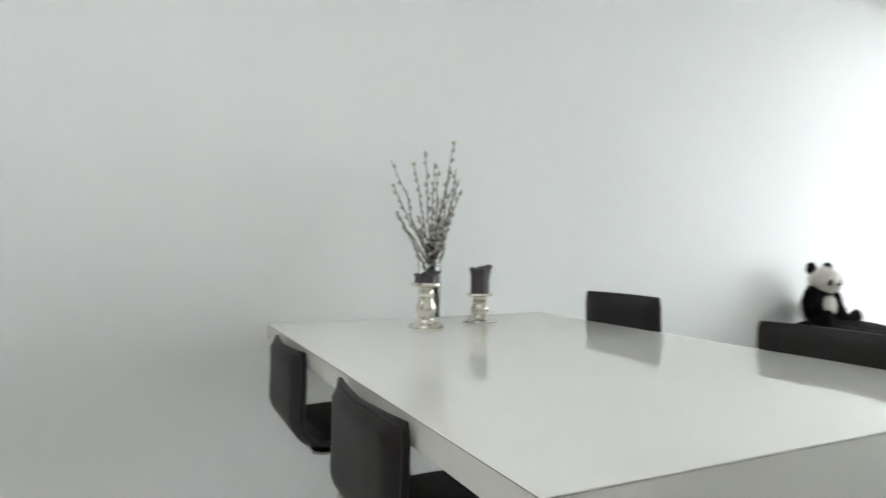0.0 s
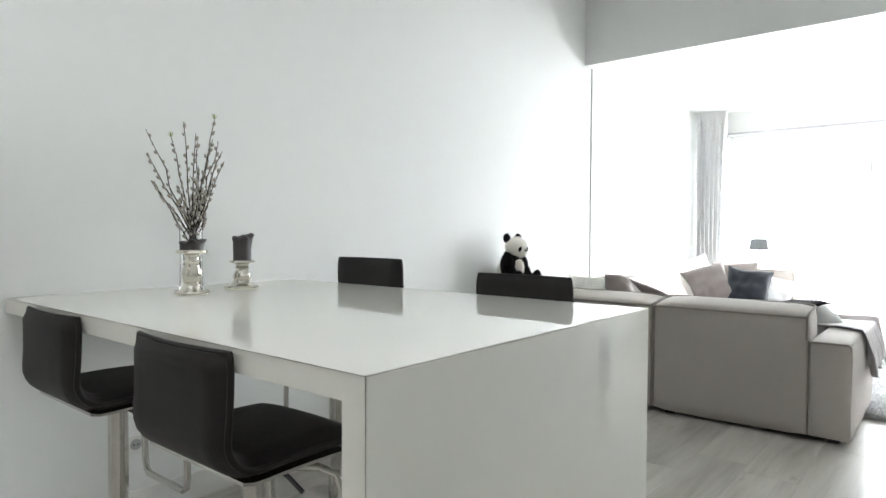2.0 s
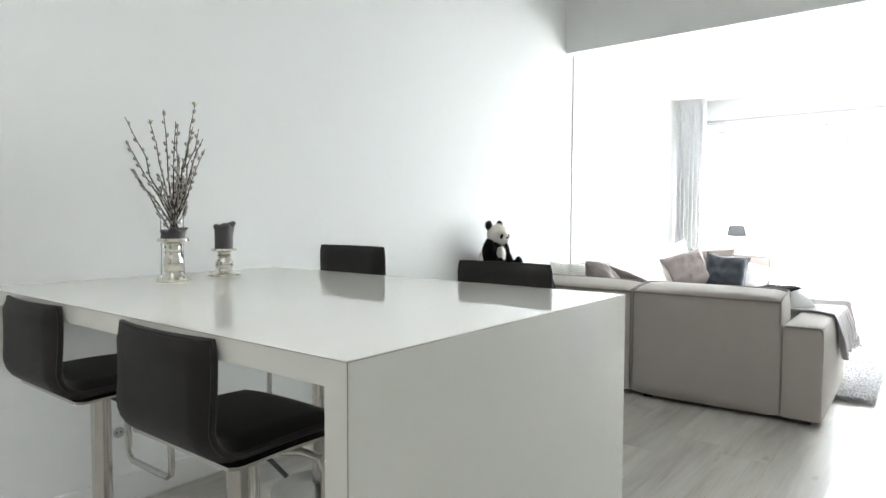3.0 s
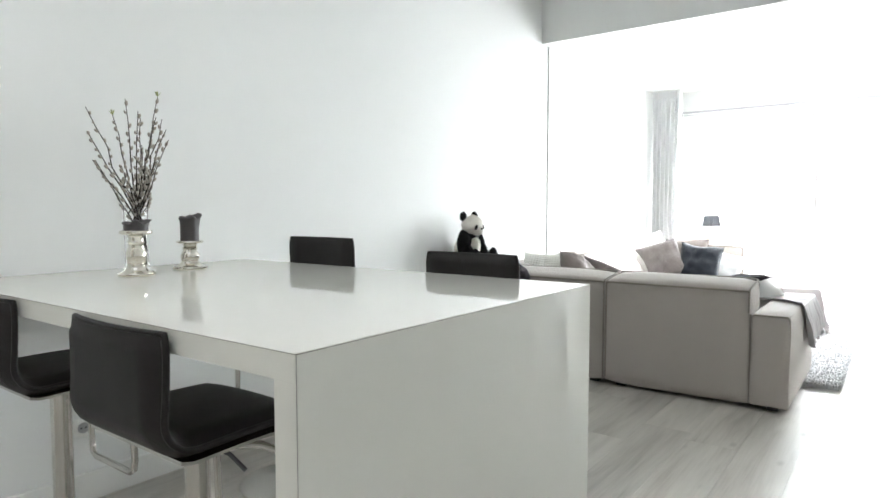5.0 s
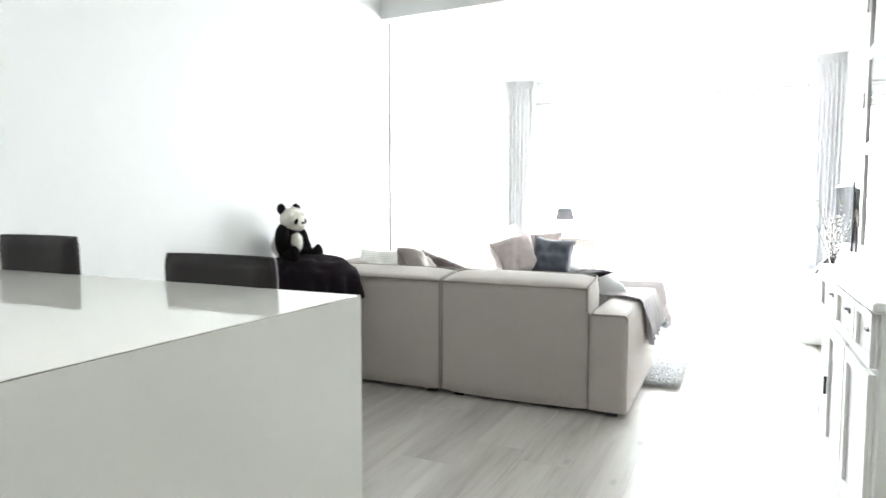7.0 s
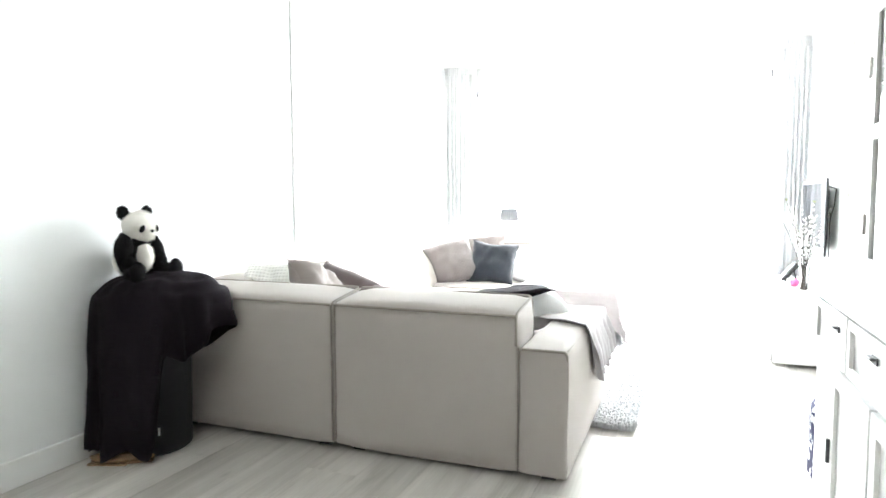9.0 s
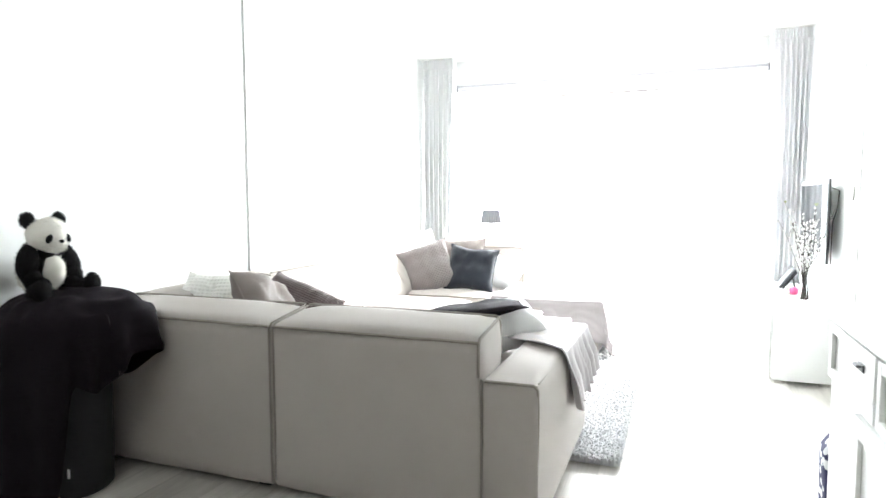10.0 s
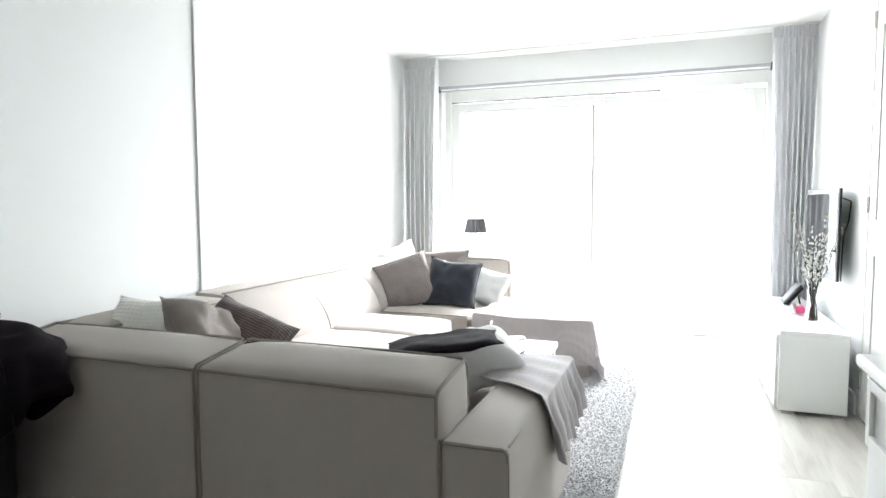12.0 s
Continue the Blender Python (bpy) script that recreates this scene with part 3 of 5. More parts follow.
def willow(name, label, at, height, spread, count, seed, vase_r, vase_h, flat=0.8, branch=BARK, flared=False, fluff=1.0, bloom=CATKIN, tips=()):
    """Budding willow twigs in a glass vase."""
    rng = random.Random(seed)
    v = thing(name, label, "vase", at)
    k = 0.55 if flared else 1.0
    prof = [(vase_r * k, 0.0), (vase_r * k * 1.02, 0.01), (vase_r * (0.62 if flared else 0.97), vase_h * 0.45), (vase_r, vase_h)]
    inner = [(r - 0.003, z) for r, z in prof[::-1][:-2]] + [(vase_r * k - 0.004, 0.014), (0.0005, 0.014)]
    part("glass", lathe(bmesh.new(), [(0.0005, 0.0)] + prof + inner, sides=36), GLASS, v, "clear glass cylinder vase")
    for i in range(count):
        a = rng.uniform(0, 2 * math.pi)
        out = spread * rng.uniform(0.25, 1.0)
        dx, dy = math.cos(a) * out * flat, math.sin(a) * out
        top = height * rng.uniform(0.72, 1.0) if i else height
        if i == 1:
            dx, dy, top = 0.02, -spread * 1.05, height * 0.78
        if i == 2:
            dx, dy, top = 0.03, -spread * 0.75, height * 0.85
        if i == 3:
            dx, dy, top = 0.0, spread * 0.72, height * 0.80
        if tips:
            side, top = tips[i]
            deep, wide = rng.uniform(-0.05, 0.05), side * (1.32 if side < 0 else 1.15)
            dx, dy = 0.78 * wide - 0.62 * deep, 0.62 * wide + 0.78 * deep
        foot = Vector((-dx * 0.10 + rng.uniform(-.3, .3) * vase_r, -dy * 0.12 + rng.uniform(-.3, .3) * vase_r, 0.02))
        pts, rad = [], []
        for s in range(9):
            t = s / 8
            bend = max(0.0, t - 0.26) / 0.74 if tips else t ** 1.5
            wig = (0.006 + 0.07 * t * (1 - t)) * height
            pts.append(foot + Vector((dx * bend + wig * noise.noise((i * 3.1, s * 0.9, seed)), dy * bend + wig * noise.noise((i * 3.1, s * 0.9, seed + 9)), (top - 0.02) * t)))
            rad.append(0.0042 * (1 - 0.72 * t))
        bm = tube(bmesh.new(), pts, rad, 6)
        lines = [(pts, 0.40)]
        for fork in range(1 if tips else 2):
            start = pts[4 + fork * 2 - i % 2]
            go = Vector((rng.uniform(-.05, .05), rng.uniform(-.06, .06), height * rng.uniform(0.10, 0.19)))
            twig = [start + go * (q / 4) + Vector((0, 0.012 * math.sin(q), 0)) for q in range(5)]
            tube(bm, twig, [0.0026, 0.0023, 0.002, 0.0016, 0.001], 5)
            lines.append((twig, 0.1))
        b = part("branch", bm, branch, v, "thin dark willow twig")
        buds = bmesh.new()
        for line, first in lines:
            steps = 11 if len(line) > 6 else 5
            for q in range(steps):
                t = first + (1 - first) * (q + rng.random() * 0.6) / steps
                f = min(t, 0.999) * (len(line) - 1)
                p = line[int(f)].lerp(line[int(f) + 1], f - int(f))
                d = (line[int(f) + 1] - line[int(f)]).normalized()
                ang = rng.uniform(0, 2 * math.pi)
                off = Vector((math.cos(ang), math.sin(ang), 0)) * 0.006
                turn = (d * 1.2 + off * 70).to_track_quat("Z", "Y").to_matrix()
                s = rng.uniform(0.8, 1.25) * fluff
                ball(buds, p + off + d * 0.003, (0.0050 * s, 0.0050 * s, 0.0085 * s), 8, turn)
        tagged(part("catkin_cluster", buds, bloom, b, "soft pale grey catkins"), kind="stuff")
        if i in (0, 4):
            leaf = bmesh.new()
            for q in range(5):
                t = Vector((rng.uniform(-1, 1), rng.uniform(-1, 1), 1.2)).normalized()
                ball(leaf, pts[-1] + t * 0.012, (0.003, 0.001, 0.011), 6, t.to_track_quat("Z", "Y").to_matrix())
            part("leaf_tip", leaf, LEAF, b, "small yellow-green leaves")
    return v


willow("willow_vase", "tall glass vase of budding willow twigs on the island", (0.165, 1.41, IZ), 0.66, 0.235, 17, 5, 0.043, 0.245, fluff=1.02,
       tips=((0.071, 0.665), (-0.235, 0.563), (-0.205, 0.617), (-0.154, 0.622), (-0.087, 0.597), (-0.025, 0.656), (0.041, 0.602), (0.091, 0.582), (0.137, 0.535), (0.125, 0.50), (0.113, 0.573), (0.10, 0.42), (-0.123, 0.42), (0.007, 0.587), (0.06, 0.53), (0.085, 0.50), (0.03, 0.48)))


def candle_holder(at, height, rim, foot, candle_h, candle_r, label):
    h = thing("candle_holder", label, "candle holder", at, group="candle holders on the island")
    s = height
    prof = [(foot, 0), (foot * 1.03, 0.004), (foot * 1.02, 0.009), (foot * 0.95, 0.012), (foot * 0.90, 0.0105), (foot * 0.70, 0.016), (foot * 0.55, 0.026), (0.029, 0.036), (0.031, 0.30 * s), (0.035, 0.40 * s), (0.035, 0.50 * s), (0.029, 0.60 * s),
            (0.024, 0.68 * s), (0.029, 0.74 * s), (0.024, 0.80 * s), (0.027, 0.88 * s), (rim, 0.93 * s), (rim * 1.03, 0.96 * s), (rim * 0.98, s), (rim * 0.8, s - 0.003), (0.001, s - 0.003)]
    part("stem", lathe(bmesh.new(), [(0.001, 0)] + prof, sides=40, wob=0.02), MERCURY, h, "silvery turned mercury-glass foot")
    bm = bmesh.new()
    rings, sides = [], 36
    base = s - 0.003
    for r, z in ((0.001, 0), (candle_r, 0), (candle_r, candle_h * 0.5), (candle_r * 1.02, candle_h * 0.82), (candle_r * 1.16, candle_h * 0.92), (candle_r * 1.06, candle_h), (candle_r * 0.78, candle_h * 1.02), (candle_r * 0.45, candle_h * 0.96), (0.001, candle_h * 0.93)):
        ring = []
        for j in range(sides):
            t = 2 * math.pi * j / sides
            w = noise.noise((math.cos(t) * 1.6 + s * 50, math.sin(t) * 1.6, 2.0))
            up = 1 if z > candle_h * 0.6 else 0
            w += 0.2 * math.cos(t - 0.5) * up
            rr = r * (1 + up * 0.22 * w)
            ring.append(bm.verts.new((rr * math.cos(t), rr * math.sin(t), base + z + up * 0.016 * w)))
        rings.append(ring)
    for a, c in zip(rings, rings[1:]):
        for j in range(sides):
            bm.faces.new((a[j], a[(j + 1) % sides], c[(j + 1) % sides], c[j]))
    part("candle", bm, WAX, h, "burnt-down charcoal pillar candle")
    return h


candle_holder((0.326, 1.325, IZ), 0.160, 0.053, 0.060, 0.034, 0.041, "tall silvery candle holder with a melted-down dark candle")
candle_holder((0.254, 1.578, IZ), 0.112, 0.049, 0.063, 0.098, 0.035, "short silvery candle holder with a charcoal pillar candle")

# ---- soft furnishings: helpers ----


def soft_box(bm, x0, x1, y0, y1, z0, z1, r=0.035, puff=0.012, cuts=7, shape=None, seed=0.0, wrinkle=0.004):
    """An upholstered block: rounded edges, swollen faces, small wrinkles. shape(v) bends it afterwards."""
    c = bmesh.ops.create_cube(bm, size=2)
    fresh = c["verts"]
    edges = list({e for v in fresh for e in v.link_edges})
    bmesh.ops.subdivide_edges(bm, edges=edges, cuts=cuts, use_grid_fill=True)
    verts = list(bm.verts)
    half = Vector(((x1 - x0) / 2, (y1 - y0) / 2, (z1 - z0) / 2))
    mid = Vector(((x0 + x1) / 2, (y0 + y1) / 2, (z0 + z1) / 2))
    for v in verts:
        q = v.co.copy()
        k = [math.sin(max(-1, min(1, a)) * math.pi / 2) * 0.35 + a * 0.65 for a in q]
        p = Vector((k[0] * half.x, k[1] * half.y, k[2] * half.z))
        inner = Vector([max(-h + r, min(h - r, a)) for a, h in zip(p, half)])
        d = p - inner
        if d.length > 1e-6:
            d.normalize()
            p = inner + d * r
        swell = puff * (1 - min(1, abs(q.x)) ** 4 * 1.0) * (1 - q.y ** 4) if abs(q.z) > 0.99 else puff * 0.5 * (1 - min(q.x ** 4, q.y ** 4)) * (1 - q.z ** 4)
        n = noise.noise((p + mid) * 5 + Vector((seed, 0, 0)))
        p += d * (swell + wrinkle * n)
        v.co = p + mid
        if shape:
            v.co = Vector(shape(v.co))
    return bm


def pillow(label, material, at, size, turn, seed=1, category="cushion", name="cushion", group="cushions on the sofa", roll=0):
    """A scatter cushion with pinched corners, creases and a seam."""
    w, h, t = size
    n = 22
    c = thing(name, label, category, at, 0, group)
    lean, spin, head = turn
    c.matrix_basis = pose(*at, lean, roll, head) @ pose(0, 0, 0, 0, 0, spin)
    bm = bmesh.new()
    rim = []
    for side in (1, -1):
        rows = []
        for i in range(n + 1):
            u = i / n * 2 - 1
            row = []
            for j in range(n + 1):
                v = j / n * 2 - 1
                x = w / 2 * u * (1 - 0.09 * (1 - v * v) * u * u)
                y = h / 2 * v * (1 - 0.09 * (1 - u * u) * v * v)
                f = (max(0, 1 - u ** 4) * max(0, 1 - v ** 4)) ** 0.55
                crease = 0.10 * noise.noise((u * 2.2 + seed * 3.7, v * 2.2, side * 2)) + 0.07 * noise.noise((u * 5 + seed, v * 2, side))
                sag = 0.04 * h * noise.noise((u * 1.1, seed * 2.3, 0.4)) * v
                row.append((x + 0.01 * noise.noise((u * 3, v * 3, seed)), y + sag, side * t / 2 * f * (1 + crease * 2.2) + 0.015 * noise.noise((u * 1.5 + seed, v * 1.5, 7))))
            rows.append(row)
        if side == 1:
            rim = rows
        sheet(bm, rows)
    bmesh.ops.remove_doubles(bm, verts=bm.verts, dist=0.002)
    part("cover", bm, material, c)
    loop = [rim[i][0] for i in range(n)] + [rim[n][j] for j in range(n)] + [rim[n - i][n] for i in range(n)] + [rim[0][n - j] for j in range(n)]
    part("seam", tube(bmesh.new(), loop, 0.0028, 5, close=True), material, c)
    return c


def pipe_line(bm, points, r=0.0062):
    pts = [Vector(p) for p in points]
    fine = []
    for a, b in zip(pts, pts[1:]):
        steps = max(2, int((b - a).length / 0.06))
        for i in range(steps):
            q = a.lerp(b, i / steps)
            fine.append(q + Vector((noise.noise(q * 9), noise.noise(q * 9 + Vector((5, 0, 0))), noise.noise(q * 9 + Vector((0, 7, 0))))) * 0.0028)
    fine.append(pts[-1])
    return tube(bm, fine, r, 6)


# ---- corner sofa of joined units ----
S0, ST = 4.008, 0.682


def near_top(v):
    k = max(0, (v.z - 0.45) / 0.24)
    return (v.x, v.y, v.z + k * 0.14 * (v.y - S0))


def sofa_unit(label):
    return thing("sofa_unit", label, "sofa", group="units of the corner sofa")


def feet(unit, spots):
    for x, y in spots:
        part("foot", boxed(x - 0.03, x + 0.03, y - 0.03, y + 0.03, 0.0, 0.035, 0.004), PLASTIC, unit, "low black foot")


u = sofa_unit("beige fabric corner unit of a low modular sofa")
part("backrest", soft_box(bmesh.new(), 0.03, 1.008, S0, 4.285, 0.032, ST, 0.020, 0.012, shape=near_top, seed=1), SOFA, u)
part("side_backrest", soft_box(bmesh.new(), 0.03, 0.30, 4.30, 5.095, 0.032, 0.725, 0.035, 0.012, seed=2), SOFA, u)
part("seat", soft_box(bmesh.new(), 0.30, 1.000, 4.30, 5.03, 0.20, 0.425, 0.04, 0.015, seed=3), SOFA, u)
part("base", soft_box(bmesh.new(), 0.30, 1.000, 4.30, 5.03, 0.032, 0.197, 0.02, 0.0, 3), SOFA, u)
part("piping", pipe_line(bmesh.new(), [(0.04, S0 - 0.001, ST - 0.008), (0.2, S0 - 0.002, ST - 0.006), (0.985, S0 - 0.002, ST - 0.006), (0.999, S0 + 0.002, ST - 0.008)]), SHADED_PIPING, u, "piped seam, coloured darker for the shade along it")
part("piping", pipe_line(bmesh.new(), [(1.000, S0 + 0.003, 0.05), (1.000, S0 + 0.003, ST - 0.02), (1.000, S0 + 0.02, ST + 0.004), (1.000, 4.26, ST + 0.036)], 0.0042), SHADED_PIPING, u, "piped seam, coloured darker for the shade along it")
part("piping", pipe_line(bmesh.new(), [(0.05, 4.270, ST + 0.040), (0.985, 4.270, ST + 0.041), (0.999, 4.268, ST + 0.038)]), SHADED_PIPING, u, "piped seam, coloured darker for the shade along it")
part("piping", pipe_line(bmesh.new(), [(0.285, 4.33, 0.709), (0.285, 5.0, 0.709)]), SHADED_PIPING, u, "piped seam, coloured darker for the shade along it")
part("piping", pipe_line(bmesh.new(), [(0.05, 4.02, ST), (0.05, 4.26, ST + 0.038), (0.05, 5.0, 0.712)]), SHADED_PIPING, u, "piped seam, coloured darker for the shade along it")
feet(u, ((0.12, 4.1), (0.92, 4.1), (0.92, 4.95), (0.12, 4.95)))

u = sofa_unit("beige fabric end unit of a low sofa with an arm")
part("backrest", soft_box(bmesh.new(), 1.010, 1.864, S0, 4.285, 0.032, ST, 0.020, 0.014, shape=near_top, seed=4), SOFA, u)
part("seat", soft_box(bmesh.new(), 1.008, 1.862, 4.30, 5.06, 0.20, 0.425, 0.04, 0.015, seed=5), SOFA, u)
part("base", soft_box(bmesh.new(), 1.008, 1.862, 4.30, 5.06, 0.032, 0.197, 0.02, 0.0, 3), SOFA, u)
part("armrest", soft_box(bmesh.new(), 1.865, 2.068, S0 + 0.002, 5.12, 0.032, 0.552, 0.016, 0.014, seed=6), SOFA, u)
part("piping", pipe_line(bmesh.new(), [(1.020, S0 + 0.002, ST - 0.008), (1.034, S0 - 0.003, ST - 0.006), (1.842, S0 - 0.003, ST - 0.006), (1.855, S0 + 0.004, ST - 0.008)]), SHADED_PIPING, u, "piped seam, coloured darker for the shade along it")
part("piping", pipe_line(bmesh.new(), [(1.019, S0 + 0.003, 0.06), (1.019, S0 + 0.003, ST - 0.02), (1.019, S0 + 0.02, ST + 0.004), (1.018, 4.26, ST + 0.036)], 0.0042), SHADED_PIPING, u, "piped seam, coloured darker for the shade along it")
part("piping", pipe_line(bmesh.new(), [(1.020, 4.268, ST + 0.038), (1.034, 4.272, ST + 0.042), (1.842, 4.272, ST + 0.042), (1.855, 4.266, ST + 0.037)]), SHADED_PIPING, u, "piped seam, coloured darker for the shade along it")
part("piping", pipe_line(bmesh.new(), [(1.853, S0 + 0.006, 0.555), (1.855, S0 + 0.006, ST - 0.018), (1.855, S0 + 0.022, ST + 0.001), (1.855, 4.265, ST + 0.036), (1.857, 4.281, ST + 0.01), (1.858, 4.286, 0.56)]), SHADED_PIPING, u, "piped seam, coloured darker for the shade along it")
part("piping", pipe_line(bmesh.new(), [(1.865, S0 + 0.004, 0.04), (1.865, S0 + 0.004, 0.55)], 0.0034), SHADED_PIPING, u, "piped seam, coloured darker for the shade along it")
part("piping", pipe_line(bmesh.new(), [(1.88, S0 + 0.002, 0.546), (2.052, S0 + 0.002, 0.546), (2.060, S0 + 0.012, 0.53), (2.060, S0 + 0.012, 0.06)]), SHADED_PIPING, u, "piped seam, coloured darker for the shade along it")
part("piping", pipe_line(bmesh.new(), [(2.060, S0 + 0.03, 0.546), (2.060, 5.10, 0.546)], 0.0035), SHADED_PIPING, u, "piped seam, coloured darker for the shade along it")
feet(u, ((1.1, 4.1), (1.98, 4.1), (1.98, 5.04), (1.1, 4.95)))


def lean_back(v):
    k = max(0, min(1, (v.z - 0.40) / 0.32))
    return (0.03 + (v.x - 0.03) * (1 - 0.55 * k * k), v.y, v.z - 0.02 * k * (v.x - 0.03))


for y0, y1, sd in ((5.105, 5.85, 7), (5.856, 6.58, 8)):
    u = sofa_unit("beige fabric middle unit of a low modular sofa")
    part("backrest", soft_box(bmesh.new(), 0.03, 0.43, y0 - 0.004, y1 + 0.004, 0.40, 0.742, 0.013, 0.006, 9, shape=lean_back, seed=sd, wrinkle=0.010), SOFA, u)
    part("seat", soft_box(bmesh.new(), 0.03, 1.05, y0, y1 - (0.0 if sd == 7 else 0.16), 0.20, 0.425, 0.028, 0.014, seed=sd + 3, wrinkle=0.008), SOFA, u)
    part("base", soft_box(bmesh.new(), 0.03, 1.04, y0, y1 - (0.0 if sd == 7 else 0.16), 0.032, 0.197, 0.02, 0.0, 3), SOFA, u)
    part("piping", pipe_line(bmesh.new(), [(0.206, y0 + 0.004, 0.737), (0.206, y1 - 0.004, 0.737)], 0.0055), SHADED_PIPING, u, "piped seam, coloured darker for the shade along it")
    part("piping", pipe_line(bmesh.new(), [(1.045, y0 + 0.03, 0.415), (1.045, y1 - 0.20, 0.415)], 0.0045), SHADED_PIPING, u, "piped seam, coloured darker for the shade along it")
    feet(u, ((0.1, y0 + 0.1), (0.98, y0 + 0.1), (0.98, y1 - 0.25), (0.1, y1 - 0.1)))

u = sofa_unit("beige fabric corner unit of a modular sofa by the window")
part("side_backrest", soft_box(bmesh.new(), 0.03, 0.425, 6.585, 7.48, 0.40, 0.752, 0.028, 0.014, shape=lean_back, seed=12, wrinkle=0.008), SOFA, u)
part("backrest", soft_box(bmesh.new(), 0.03, 1.178, 7.50, 7.79, 0.032, 0.745, 0.045, 0.02, seed=13, wrinkle=0.008), SOFA, u)
part("seat", soft_box(bmesh.new(), 0.03, 1.10, 6.61, 7.49, 0.20, 0.415, 0.045, 0.018, seed=14), SOFA, u)
part("base", soft_box(bmesh.new(), 0.03, 1.10, 6.61, 7.49, 0.032, 0.197, 0.02, 0.0, 3), SOFA, u)
part("piping", pipe_line(bmesh.new(), [(0.06, 7.512, 0.740), (1.15, 7.506, 0.740), (1.168, 7.508, 0.72), (1.168, 7.508, 0.43)], 0.006), SHADED_PIPING, u, "piped seam, coloured darker for the shade along it")
part("piping", pipe_line(bmesh.new(), [(0.06, 6.618, 0.405), (1.09, 6.618, 0.405)], 0.0045), SHADED_PIPING, u, "piped seam, coloured darker for the shade along it")
feet(u, ((0.1, 6.7), (1.0, 6.7), (1.0, 7.7), (0.1, 7.7)))

u = sofa_unit("beige fabric footstool unit of a modular sofa under a throw")
part("seat", soft_box(bmesh.new(), 1.108, 1.95, 6.61, 7.49, 0.20, 0.41, 0.045, 0.012, seed=15), SOFA, u)
part("base", soft_box(bmesh.new(), 1.108, 1.95, 6.61, 7.49, 0.032, 0.197, 0.02, 0.0, 3), SOFA, u)
feet(u, ((1.2, 6.7), (1.88, 6.7), (1.88, 7.4), (1.2, 7.4)))

# throws
rows = []
for i in range(49):
    s = 1.125 + 1.20 * i / 48
    row = []
    for j in range(49):
        t = 7.44 - 1.14 * j / 48
        ox, oy = max(0, s - 1.965), max(0, 6.60 - t)
        fold = 0.5 * math.sin(s * 21 + 1.3 * math.sin(s * 8)) * min(1, oy * 6)
        fold2 = 0.5 * math.sin(t * 22 + 1.1 * math.sin(t * 7)) * min(1, ox * 6)
        z = 0.432 - max(ox, oy) - 0.30 * min(ox, oy) - 0.012 * noise.noise((s * 6, t * 6, 1))
        low = 0.06 + 0.02 * noise.noise((s * 9, t * 9, 3))
        z = max(low, z)
        row.append((min(s, 1.965) + ox * (0.15 + 0.12 * min(1, oy * 4)) + 0.026 * fold2 + 0.012, max(t, 6.60) - oy * (0.10 + 0.10 * min(1, ox * 4)) - 0.016 * fold - 0.010, z + 0.012 * noise.noise((s * 3, t * 3, 2))))
    rows.append(row)
solid("throw_blanket", sheet(bmesh.new(), rows, 0.006), THROW, "pale taupe knitted throw spread over the footstool", "blanket")
rows = []
for i in range(57):
    s = i / 56
    row = []
    for j in range(81):
        w = j / 80
        if s < 0.42:
            k = s / 0.42
            x, z = 1.80 + 0.275 * k, 0.556 + 0.012 * min(1, k * 2)
            y = 4.61 - 0.19 * k + (0.44 + 0.17 * k) * w
            z += 0.014 * max(0, 1 - w * 7) ** 2 + 0.004 * math.sin(w * 24 + 2 * k) * k
            wav = 0.0
        else:
            k = (s - 0.42) / 0.58
            drop = 0.265 - 0.035 * w + 0.012 * math.sin(w * 31)
            x, z = 2.083 + 0.022 * k, 0.566 - drop * k
            y = 4.42 + 0.14 * k ** 1.3 + (0.61 - 0.06 * k) * w
            wav = (0.9 * math.sin(w * 33 + 0.9 * math.sin(w * 9) + 1.0) + 0.3 * math.sin(w * 61)) * 0.017 * min(1, k * 1.8) + 0.014 * min(1, k * 2)
        row.append((x + wav, y, z + 0.004 * noise.noise((s * 6, y * 9, 4))))
    rows.append(row)
solid("throw_blanket", sheet(bmesh.new(), rows, 0.004), THROW_STRIPE, "grey striped throw folded over the sofa arm", "blanket")

# cushions
pillow("white cable-knit cushion leaning on the sofa back", CUSHION_WHITE, (0.365, 4.45, 0.620), (0.40, 0.42, 0.17), (60, -4, 18), 1)
pillow("taupe cotton cushion leaning on the sofa back", CUSHION_GREY, (0.640, 4.50, 0.645), (0.39, 0.37, 0.17), (22, 45, 44), 2, roll=50)
pillow("dark taupe knitted cushion leaning on the sofa back", CUSHION_BROWN, (0.650, 4.66, 0.585), (0.42, 0.40, 0.19), (48, -26, 22), 3)
pillow("plain white cushion slumped beside the sofa arm", CUSHION_PLAIN, (1.67, 4.87, 0.560), (0.43, 0.36, 0.22), (8, 20, 6), 4, roll=-5)
pillow("aubergine velvet cushion lying on a white one", CUSHION_DARK, (1.62, 4.68, 0.668), (0.46, 0.42, 0.045), (-2, 16, 4), 5, roll=-8)
pillow("taupe waffle-knit cushion standing on the corner seat", CUSHION_RIB, (0.50, 6.86, 0.60), (0.44, 0.42, 0.17), (64, 18, 18), 6)
pillow("navy cotton cushion standing on the corner seat", CUSHION_NAVY, (0.86, 6.95, 0.595), (0.42, 0.39, 0.15), (66, -5, 6), 7)
pillow("plain white cushion leaning on the far back", CUSHION_PLAIN, (1.04, 7.24, 0.54), (0.40, 0.33, 0.14), (58, -14, -8), 8)
pillow("taupe cotton cushion leaning on the far back", CUSHION_GREY, (0.62, 7.36, 0.62), (0.46, 0.42, 0.14), (72, 2, 4), 9)
